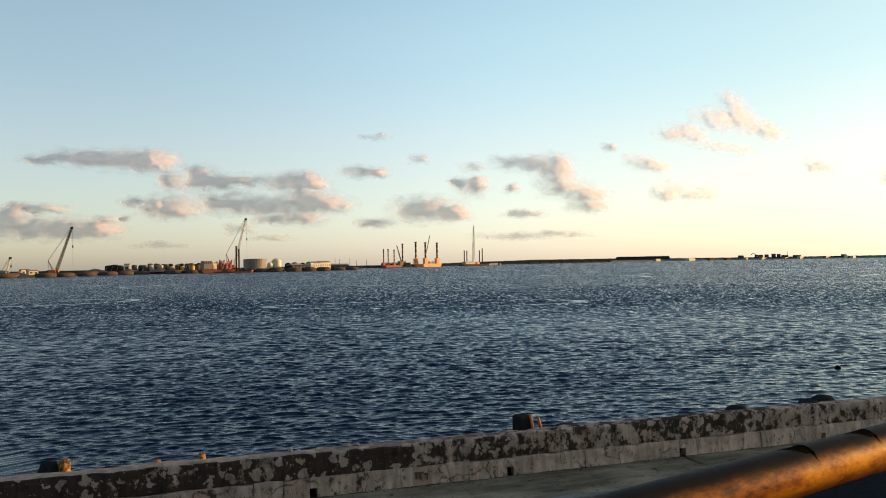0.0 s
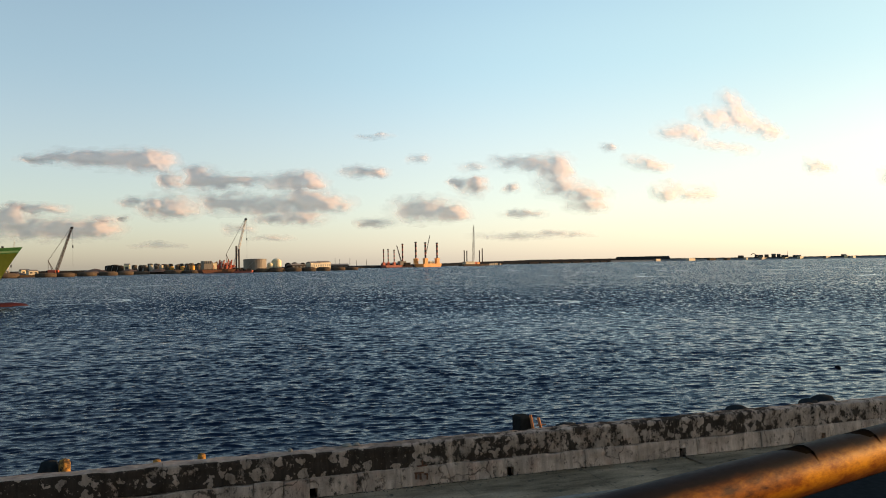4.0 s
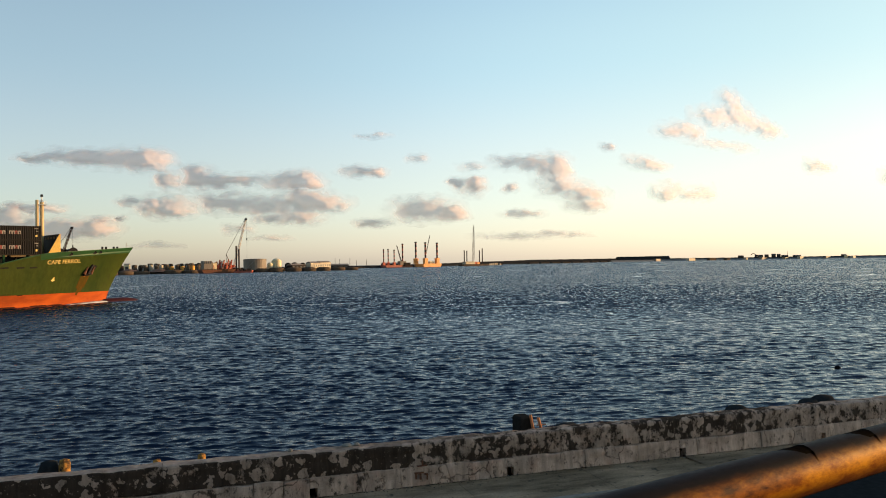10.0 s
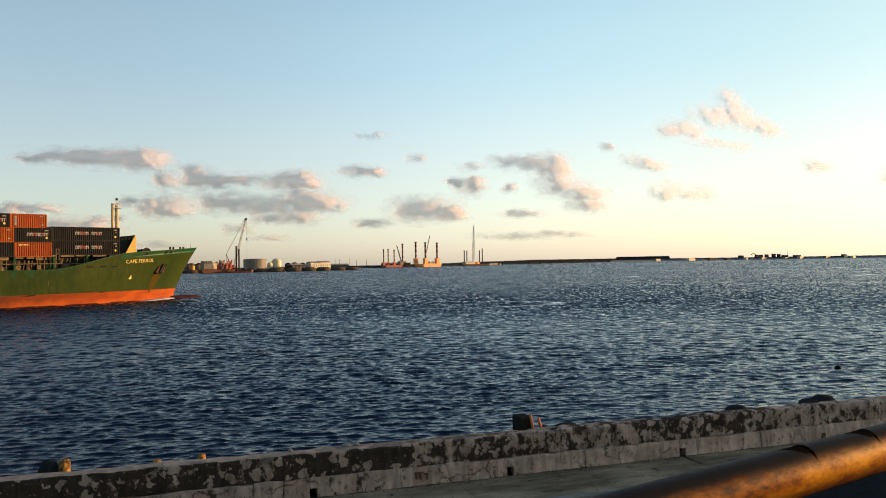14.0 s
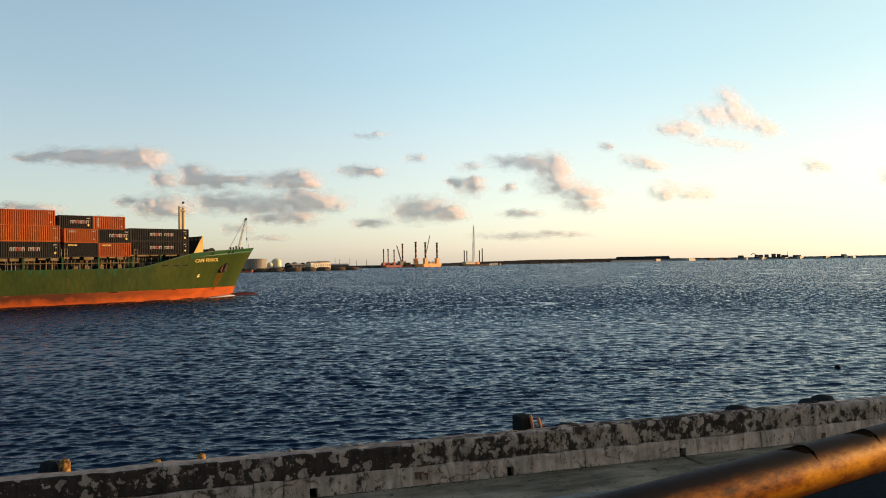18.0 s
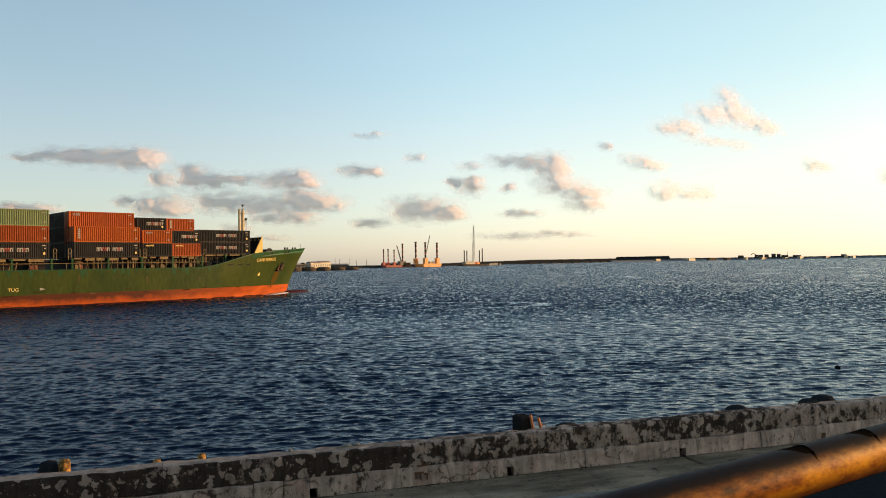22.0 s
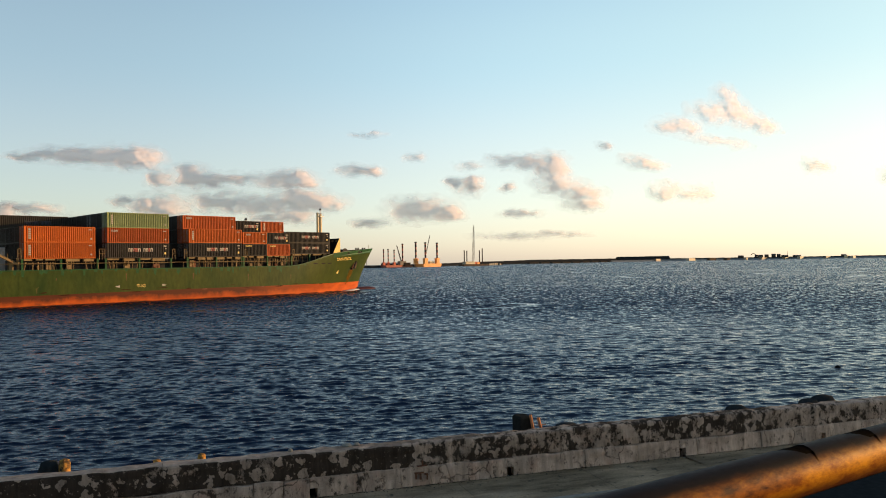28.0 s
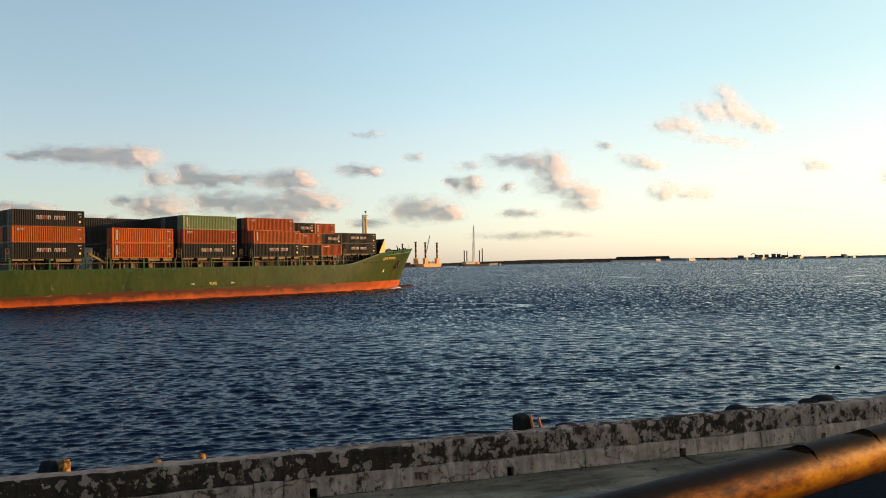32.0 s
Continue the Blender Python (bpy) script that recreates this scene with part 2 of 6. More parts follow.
def pavement_material():
    m, n, l, b = tree("worn_pavement_concrete")
    co = n.new("ShaderNodeTexCoord").outputs["Object"]
    fine = noise_node(n, l, co, 22, 6, 0.7)
    broad = noise_node(n, l, co, 0.9, 6, 0.65, (0.5, 1.4, 1))
    spots = noise_node(n, l, co, 3.2, 5, 0.7)
    c = ramp_node(n, l, broad, [(0.34, (0.105, 0.079, 0.051)), (0.50, (0.22, 0.162, 0.104)), (0.66, (0.37, 0.27, 0.175))])
    c = mix_node(n, l, ramp_node(n, l, spots, [(0.58, (0,)), (0.66, (0.8,))]), c, (0.03, 0.034, 0.03))
    g = n.new("ShaderNodeMix")
    g.data_type, g.blend_type = 'RGBA', 'MULTIPLY'
    g.inputs["Factor"].default_value = 1.0
    l.new(c, g.inputs["A"])
    l.new(ramp_node(n, l, fine, [(0.3, (0.75,)), (0.7, (1.1,))]), g.inputs["B"])
    l.new(g.outputs["Result"], b.inputs["Base Color"])
    b.inputs["Roughness"].default_value = 0.9
    b.inputs["Specular IOR Level"].default_value = 0.0
    bp = n.new("ShaderNodeBump")
    bp.inputs["Distance"].default_value = 0.02
    l.new(fine, bp.inputs["Height"])
    l.new(bp.outputs[0], b.inputs["Normal"])
    return m


def parapet_material(name, pale, mid, moss, moss_cut, tint, crack=0.0, flakes=0.0):
    """Old plaster: pale patches, flaked edges, black algae, lichen, cracks and a trace of old red paint."""
    m, n, l, b = tree(name)
    co = n.new("ShaderNodeTexCoord").outputs["Object"]
    fine = noise_node(n, l, co, 30, 7, 0.72)
    broad = noise_node(n, l, co, 1.9, 7, 0.66)
    c = ramp_node(n, l, broad, [(0.40, mid), (0.50, tuple((p + q) / 2 for p, q in zip(pale, mid))), (0.56, pale)])
    pink = noise_node(n, l, co, 1.1, 6, 0.66)
    c = mix_node(n, l, ramp_node(n, l, pink, [(0.54, (0,)), (0.66, (0.6,))]), c, tint)
    # thin grey film first, thick black growth over it
    alg = noise_node(n, l, co, 3.6, 11, 0.72, (1.1, 1, 0.8))
    alg2 = noise_node(n, l, co, 0.6, 4, 0.5)
    add = n.new("ShaderNodeMath")
    add.operation = 'MULTIPLY_ADD'
    l.new(alg2, add.inputs[0])
    add.inputs[1].default_value = 0.55
    l.new(alg, add.inputs[2])
    along = n.new("ShaderNodeSeparateXYZ")
    l.new(co, along.inputs[0])
    thin = n.new("ShaderNodeMath")
    thin.operation = 'MULTIPLY_ADD'
    l.new(along.outputs["X"], thin.inputs[0])
    thin.inputs[1].default_value = -0.009
    l.new(add.outputs[0], thin.inputs[2])
    add = thin
    film_shade = ramp_node(n, l, add.outputs[0], [(moss_cut - 0.04, (0,)), (moss_cut - 0.028, (0.45,))])
    c = mix_node(n, l, film_shade, c, tuple(q * 2.2 for q in moss))
    mask = ramp_node(n, l, add.outputs[0], [(moss_cut, (0,)), (moss_cut + 0.010, (0.92,))])
    c = mix_node(n, l, mask, c, moss)
    dots = noise_node(n, l, co, 13, 4, 0.75)
    c = mix_node(n, l, ramp_node(n, l, dots, [(0.63, (0,)), (0.645, (0.5,))]), c, tuple(q * 0.9 for q in pale))
    if flakes:
        # rounded flakes of old plaster left standing in the growth
        wp = n.new("ShaderNodeVectorMath")
        wp.operation = 'MULTIPLY_ADD'
        wz = n.new("ShaderNodeTexNoise")
        wz.inputs["Scale"].default_value, wz.inputs["Detail"].default_value = 7.0, 7
        l.new(co, wz.inputs["Vector"])
        l.new(wz.outputs["Color"], wp.inputs[0])
        wp.inputs[1].default_value = (0.30, 0.30, 0.30)
        l.new(co, wp.inputs[2])
        fv = n.new("ShaderNodeTexVoronoi")
        fv.inputs["Scale"].default_value = 4.6
        l.new(wp.outputs[0], fv.inputs["Vector"])
        pick = n.new("ShaderNodeSeparateColor")
        l.new(fv.outputs["Color"], pick.inputs[0])
        keep = n.new("ShaderNodeMath")
        keep.operation = 'MULTIPLY'
        l.new(ramp_node(n, l, fv.outputs["Distance"], [(0.46, (0.85,)), (0.50, (0,))]), keep.inputs[0])
        l.new(ramp_node(n, l, pick.outputs[0], [(1 - flakes, (0,)), (1.01 - flakes, (1,))]), keep.inputs[1])
        c = mix_node(n, l, keep.outputs[0], c, ramp_node(n, l, broad, [(0.35, mid), (0.6, pale)]))
    pits = noise_node(n, l, co, 9, 8, 0.78, (1, 1, 0.7))
    c = mix_node(n, l, ramp_node(n, l, pits, [(0.565, (0,)), (0.60, (0.7,))]), c, tuple(q * 1.4 for q in moss))
    vo = n.new("ShaderNodeTexVoronoi")
    vo.feature = 'DISTANCE_TO_EDGE'
    vo.inputs["Scale"].default_value = 0.8
    warp = n.new("ShaderNodeVectorMath")
    warp.operation = 'MULTIPLY_ADD'
    nz = n.new("ShaderNodeTexNoise")
    nz.inputs["Scale"].default_value = 2.6
    nz.inputs["Detail"].default_value = 6
    l.new(co, nz.inputs["Vector"])
    l.new(nz.outputs["Color"], warp.inputs[0])
    warp.inputs[1].default_value = (0.55, 0.55, 0.55)
    l.new(co, warp.inputs[2])
    l.new(warp.outputs[0], vo.inputs["Vector"])
    seam = ramp_node(n, l, vo.outputs["Distance"], [(0.004, (crack,)), (0.016, (0,))])
    part_of = n.new("ShaderNodeMath")
    part_of.operation = 'MULTIPLY'
    l.new(seam, part_of.inputs[0])
    l.new(ramp_node(n, l, pink, [(0.42, (0,)), (0.56, (1,))]), part_of.inputs[1])
    seam = part_of.outputs[0]
    c = mix_node(n, l, seam, c, tuple(q * 0.7 for q in moss))
    # upward faces made paler: the lit top is put into the colour
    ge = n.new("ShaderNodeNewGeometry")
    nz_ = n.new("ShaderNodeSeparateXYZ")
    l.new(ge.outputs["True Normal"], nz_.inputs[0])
    top_light = n.new("ShaderNodeMath")
    top_light.operation = 'MULTIPLY'
    l.new(ramp_node(n, l, nz_.outputs["Z"], [(0.55, (0,)), (0.85, (1,))]), top_light.inputs[0])
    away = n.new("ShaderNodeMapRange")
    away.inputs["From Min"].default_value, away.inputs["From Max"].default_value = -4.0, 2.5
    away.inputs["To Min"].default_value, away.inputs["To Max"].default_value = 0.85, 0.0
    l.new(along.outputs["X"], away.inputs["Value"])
    l.new(away.outputs[0], top_light.inputs[1])
    c = mix_node(n, l, top_light.outputs[0], c, tuple(q * 0.85 for q in pale))
    streak = noise_node(n, l, co, 7.0, 6, 0.65, (1.0, 1.0, 0.14))
    g = n.new("ShaderNodeMix")
    g.data_type, g.blend_type = 'RGBA', 'MULTIPLY'
    g.inputs["Factor"].default_value = 1.0
    l.new(c, g.inputs["A"])
    l.new(ramp_node(n, l, streak, [(0.3, (0.55,)), (0.7, (1.15,))]), g.inputs["B"])
    l.new(g.outputs["Result"], b.inputs["Base Color"])
    b.inputs["Roughness"].default_value = 0.95
    b.inputs["Specular IOR Level"].default_value = 0.0
    mixh = n.new("ShaderNodeMath")
    mixh.operation = 'MULTIPLY_ADD'
    l.new(film_shade, mixh.inputs[0])
    mixh.inputs[1].default_value = -0.9
    l.new(fine, mixh.inputs[2])
    bp = n.new("ShaderNodeBump")
    bp.inputs["Distance"].default_value = 0.03
    l.new(mixh.outputs[0], bp.inputs["Height"])
    l.new(bp.outputs[0], b.inputs["Normal"])
    return m


PAVING = pavement_material()
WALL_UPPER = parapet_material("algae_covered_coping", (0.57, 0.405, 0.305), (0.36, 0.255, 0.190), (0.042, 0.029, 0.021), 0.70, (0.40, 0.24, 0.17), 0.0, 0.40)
WALL_LOWER = parapet_material("patched_plaster", (0.58, 0.415, 0.315), (0.42, 0.30, 0.225), (0.07, 0.048, 0.035), 0.90, (0.50, 0.29, 0.21), 0.75)


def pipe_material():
    """Rusty ochre steel with a shine along the low sun; slate top shade and dark underside are painted in."""
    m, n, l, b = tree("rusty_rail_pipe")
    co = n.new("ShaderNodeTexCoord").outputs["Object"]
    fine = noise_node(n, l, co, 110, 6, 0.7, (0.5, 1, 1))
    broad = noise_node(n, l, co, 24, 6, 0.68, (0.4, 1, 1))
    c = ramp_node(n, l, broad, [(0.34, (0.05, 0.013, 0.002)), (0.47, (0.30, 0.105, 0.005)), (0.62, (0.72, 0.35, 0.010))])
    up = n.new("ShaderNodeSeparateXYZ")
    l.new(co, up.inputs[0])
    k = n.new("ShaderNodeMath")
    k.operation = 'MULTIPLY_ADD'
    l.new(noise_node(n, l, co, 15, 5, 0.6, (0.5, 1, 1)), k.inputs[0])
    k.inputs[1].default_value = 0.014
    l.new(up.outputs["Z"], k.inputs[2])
    # shade of the upper half, mixed in by height as slate
    film_shade = n.new("ShaderNodeMapRange")
    film_shade.interpolation_type = 'SMOOTHSTEP'
    film_shade.inputs["From Min"].default_value, film_shade.inputs["From Max"].default_value = 6.207, 6.228
    l.new(k.outputs[0], film_shade.inputs["Value"])
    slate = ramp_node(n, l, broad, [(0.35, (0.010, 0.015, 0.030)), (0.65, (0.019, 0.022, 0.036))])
    # underside darkened by height: shade put into the colour
    under_shade = n.new("ShaderNodeMapRange")
    under_shade.interpolation_type = 'SMOOTHSTEP'
    under_shade.inputs["From Min"].default_value, under_shade.inputs["From Max"].default_value = 6.204, 6.178
    l.new(k.outputs[0], under_shade.inputs["Value"])
    c = mix_node(n, l, n_scale(n, l, under_shade.outputs[0], 0.85), c, (0.075, 0.020, 0.005))
    l.new(mix_node(n, l, film_shade.outputs[0], c, slate), b.inputs["Base Color"])
    l.new(ramp_node(n, l, film_shade.outputs[0], [(0.0, (0.03,)), (0.6, (0.02,))]), b.inputs["Specular IOR Level"])
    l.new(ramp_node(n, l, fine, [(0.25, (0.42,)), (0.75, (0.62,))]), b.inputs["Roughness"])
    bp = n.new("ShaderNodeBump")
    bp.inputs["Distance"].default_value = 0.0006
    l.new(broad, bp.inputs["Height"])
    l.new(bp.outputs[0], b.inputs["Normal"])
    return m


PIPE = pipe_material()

def water_material():
    m, n, l, b = tree("harbour_water")
    co = n.new("ShaderNodeTexCoord").outputs["Object"]
    # ripples that ride on the modelled chop; calmer and rougher lanes
    slick = n.new("ShaderNodeAttribute")
    slick.attribute_name = "calm"
    # out in the open basin the wind raises a rougher sea over deeper, bluer water than close under the quay
    ln = n.new("ShaderNodeVectorMath")
    ln.operation = 'LENGTH'
    l.new(co, ln.inputs[0])

    def outwards(near, far, v0, v1):
        mr = n.new("ShaderNodeMapRange")
        mr.interpolation_type = 'SMOOTHSTEP'
        mr.inputs["From Min"].default_value, mr.inputs["From Max"].default_value = near, far
        mr.inputs["To Min"].default_value, mr.inputs["To Max"].default_value = v0, v1
        l.new(ln.outputs["Value"], mr.inputs["Value"])
        return mr.outputs[0]

    def fma(x, y, z=None):
        s = n.new("ShaderNodeMath")
        s.operation = 'MULTIPLY_ADD'
        for v, slot in zip((x, y, z), s.inputs):
            if v is None:
                slot.default_value = 0.0
            elif isinstance(v, float):
                slot.default_value = v
            else:
                l.new(v, slot)
        return s.outputs[0]

    height = None
    for scale, weight in ((12.0, 0.025), (5.0, 0.08)):
        height = fma(noise_node(n, l, co, scale, 3, 0.58, (0.45, 1.4, 1)), weight, height)
    bp = n.new("ShaderNodeBump")
    bp.inputs["Distance"].default_value = 0.28
    l.new(ramp_node(n, l, slick.outputs["Fac"], [(0.0, (1.0,)), (1.0, (0.45,))]), bp.inputs["Strength"])
    l.new(height, bp.inputs["Height"])
    # far out, where single waves merge: steep fronts driven towards the quay by the wind
    def chop(scale, stretch):
        mp = n.new("ShaderNodeMapping")
        mp.inputs["Scale"].default_value = stretch
        l.new(co, mp.inputs[0])
        t = n.new("ShaderNodeTexNoise")
        t.inputs["Scale"].default_value, t.inputs["Detail"].default_value, t.inputs["Roughness"].default_value = scale, 4, 0.65
        l.new(mp.outputs[0], t.inputs["Vector"])
        return t.outputs["Color"]

    slope = n.new("ShaderNodeVectorMath")
    slope.operation = 'MULTIPLY_ADD'
    l.new(chop(2.5, (0.9, 0.36, 1)), slope.inputs[0])
    slope.inputs[1].default_value = (0.9, 2.0, 0.0)
    slope.inputs[2].default_value = (-0.45, -1.0 - 0.25, 0.0)
    amount = n.new("ShaderNodeMath")
    amount.operation = 'MULTIPLY'
    l.new(outwards(40.0, 140.0, 0.0, 1.0), amount.inputs[0])
    l.new(ramp_node(n, l, slick.outputs["Fac"], [(0.0, (1.0,)), (1.0, (0.12,))]), amount.inputs[1])
    lean = n.new("ShaderNodeVectorMath")
    lean.operation = 'SCALE'
    l.new(slope.outputs[0], lean.inputs[0])
    l.new(amount.outputs[0], lean.inputs["Scale"])
    total = n.new("ShaderNodeVectorMath")
    l.new(bp.outputs[0], total.inputs[0])
    l.new(lean.outputs[0], total.inputs[1])
    unit = n.new("ShaderNodeVectorMath")
    unit.operation = 'NORMALIZE'
    l.new(total.outputs[0], unit.inputs[0])
    l.new(unit.outputs[0], b.inputs["Normal"])
    b.inputs["Base Color"].default_value = (0.0003, 0.0056, 0.0190, 1)
    l.new(outwards(25.0, 400.0, 0.02, 0.10), b.inputs["Roughness"])
    b.inputs["IOR"].default_value = 1.21
    return m


WATER = water_material()


def cloud_material():
    """Vapour: white scatterer, thinning out where the droplet density falls."""
    m, n, l, b = tree("cloud_vapour")
    n.remove(b)
    out = n["Material Output"]
    at = n.new("ShaderNodeAttribute")
    at.attribute_name = "vapour"
    co = n.new("ShaderNodeTexCoord").outputs["Object"]
    wisp = noise_node(n, l, co, 0.016, 4, 0.5, (0.7, 1, 1.4))
    ad = n.new("ShaderNodeMath")
    ad.operation = 'MULTIPLY_ADD'
    l.new(wisp, ad.inputs[0])
    ad.inputs[1].default_value = 0.55
    l.new(at.outputs["Fac"], ad.inputs[2])
    mr = n.new("ShaderNodeMapRange")
    mr.interpolation_type = 'SMOOTHSTEP'
    mr.inputs["From Min"].default_value, mr.inputs["From Max"].default_value = 0.22, 1.30
    mr.inputs["To Min"].default_value, mr.inputs["To Max"].default_value = 0.0, 0.74
    l.new(ad.outputs[0], mr.inputs["Value"])
    d = n.new("ShaderNodeBsdfDiffuse")
    d.inputs["Color"].default_value = (0.98, 0.82, 0.78, 1)
    tl = n.new("ShaderNodeBsdfTranslucent")
    tl.inputs["Color"].default_value = (0.98, 0.82, 0.78, 1)
    half = n.new("ShaderNodeMixShader")
    half.inputs[0].default_value = 0.44
    ln = n.new("ShaderNodeAttribute")
    ln.attribute_name = "lean"
    l.new(ln.outputs["Vector"], d.inputs["Normal"])
    l.new(d.outputs[0], half.inputs[1])
    l.new(tl.outputs[0], half.inputs[2])
    tr = n.new("ShaderNodeBsdfTransparent")
    mx = n.new("ShaderNodeMixShader")
    l.new(mr.outputs[0], mx.inputs[0])
    l.new(tr.outputs[0], mx.inputs[1])
    l.new(half.outputs[0], mx.inputs[2])
    l.new(mx.outputs[0], out.inputs[0])
    return m


CLOUD = cloud_material()

# ---------------------------------------------------------------- mesh tools


class Geo:
    """Collects boxes, tubes and lathed shells into one mesh."""

    def __init__(self):
        self.v, self.f, self.smooth = [], [], False

    def add(self, verts, faces, m=None):
        k = len(self.v)
        self.v += [tuple(m @ Vector(p)) for p in verts] if m else [tuple(p) for p in verts]
        self.f += [tuple(i + k for i in q) for q in faces]
        return self

    def box(self, x0, x1, y0, y1, z0, z1, m=None, c=0.0):
        """A box; c: chamfer of its upright and top edges."""
        if c <= 0:
            vs = [(x, y, z) for z in (z0, z1) for y in (y0, y1) for x in (x0, x1)]
            return self.add(vs, [(0, 2, 3, 1), (4, 5, 7, 6), (0, 1, 5, 4), (2, 6, 7, 3), (0, 4, 6, 2), (1, 3, 7, 5)], m)
        def ring(a, z):
            return [(x0 + a + c, y0 + a, z), (x1 - a - c, y0 + a, z), (x1 - a, y0 + a + c, z), (x1 - a, y1 - a - c, z),
                    (x1 - a - c, y1 - a, z), (x0 + a + c, y1 - a, z), (x0 + a, y1 - a - c, z), (x0 + a, y0 + a + c, z)]
        rings = [ring(0, z0), ring(0, z1 - c), ring(c * 0.8, z1)]
        return self.rings(rings, m)

    def rings(self, rings, m=None, caps=True, closed=True):
        n = len(rings[0])
        vs = [p for r in rings for p in r]
        fs = []
        for j in range(len(rings) - 1):
            for i in range(n if closed else n - 1):
                a, b = j * n + i, j * n + (i + 1) % n
                fs.append((a, b, b + n, a + n))
        if caps:
            fs.append(tuple(range(n - 1, -1, -1)))
            fs.append(tuple((len(rings) - 1) * n + i for i in range(n)))
        return self.add(vs, fs, m)

    def tube(self, p, q, r, r2=None, n=8, m=None):
        p, q = Vector(p), Vector(q)
        d = (q - p).normalized()
        a = d.orthogonal().normalized()
        b = d.cross(a)
        r2 = r if r2 is None else r2
        ring = lambda o, s: [o + (a * math.cos(2 * math.pi * i / n) + b * math.sin(2 * math.pi * i / n)) * s for i in range(n)]
        return self.rings([ring(p, r), ring(q, r2)], m)

    def lathe(self, x, y, profile, n=20, m=None, sx=1.0, sy=1.0):
        """Turns (radius, z) pairs round an upright axis."""
        return self.rings([[(x + r * sx * math.cos(2 * math.pi * i / n), y + r * sy * math.sin(2 * math.pi * i / n), z) for i in range(n)]
                           for r, z in profile], m)

    def mesh(self, name, material, smooth=False):
        me = bpy.data.meshes.new(name)
        me.from_pydata(self.v, [], self.f)
        me.materials.append(material)
        if smooth:
            me.polygons.foreach_set("use_smooth", [True] * len(me.polygons))
        me.update()
        return me


def part(name, geo, material, parent, label="", smooth=False, at=None):
    """One mesh object under a thing or under a part; geo is a Geo or a ready mesh."""
    ob = new(name, geo.mesh(name, material, smooth) if isinstance(geo, Geo) else geo)
    ob.parent = parent
    if at is not None:
        ob.matrix_basis = at
    return tagged(ob, label) if label else ob


def thing(name, label, category, m=None, group="", kind=""):
    ob = new(name)
    ob.empty_display_size = 0.5
    if m is not None:
        ob.matrix_basis = m
    return tagged(ob, label, category, group, kind)


def solid(name, geo, material, label, category, m=None, group="", kind="", smooth=False):
    ob = new(name, geo.mesh(name, material, smooth))
    if m is not None:
        ob.matrix_basis = m
    return tagged(ob, label, category, group, kind)


rnd = random.Random(7)


def smooth_step(t):
    t = min(max(t, 0.0), 1.0)
    return t * t * (3 - 2 * t)



def lattice(g, p, q, w0, w1, steps, r, chord=None):
    """A four-chord lattice boom with zigzag bracing from p to q."""
    p, q = Vector(p), Vector(q)
    d = (q - p).normalized()
    a = d.cross(Vector((0, 0, 1)))
    a = a.normalized() if a.length > 0.05 else Vector((1, 0, 0))
    b = d.cross(a).normalized()
    corner = lambda t, i: p.lerp(q, t) + (a * (1, 1, -1, -1)[i] + b * (1, -1, -1, 1)[i]) * (w0 + (w1 - w0) * t) / 2
    for i in range(4):
        g.tube(corner(0, i), corner(1, i), chord or r * 1.6, n=5)
    for s in range(steps):
        for i in range(4):
            k = (i + 1) % 4
            t0, t1 = s / steps, (s + 1) / steps
            g.tube(corner(t0, i if s % 2 else k), corner(t1, k if s % 2 else i), r, n=4)
            g.tube(corner(t1, i), corner(t1, k), r, n=4)
    return g

# ---------------------------------------------------------------- water, ground, far shore line


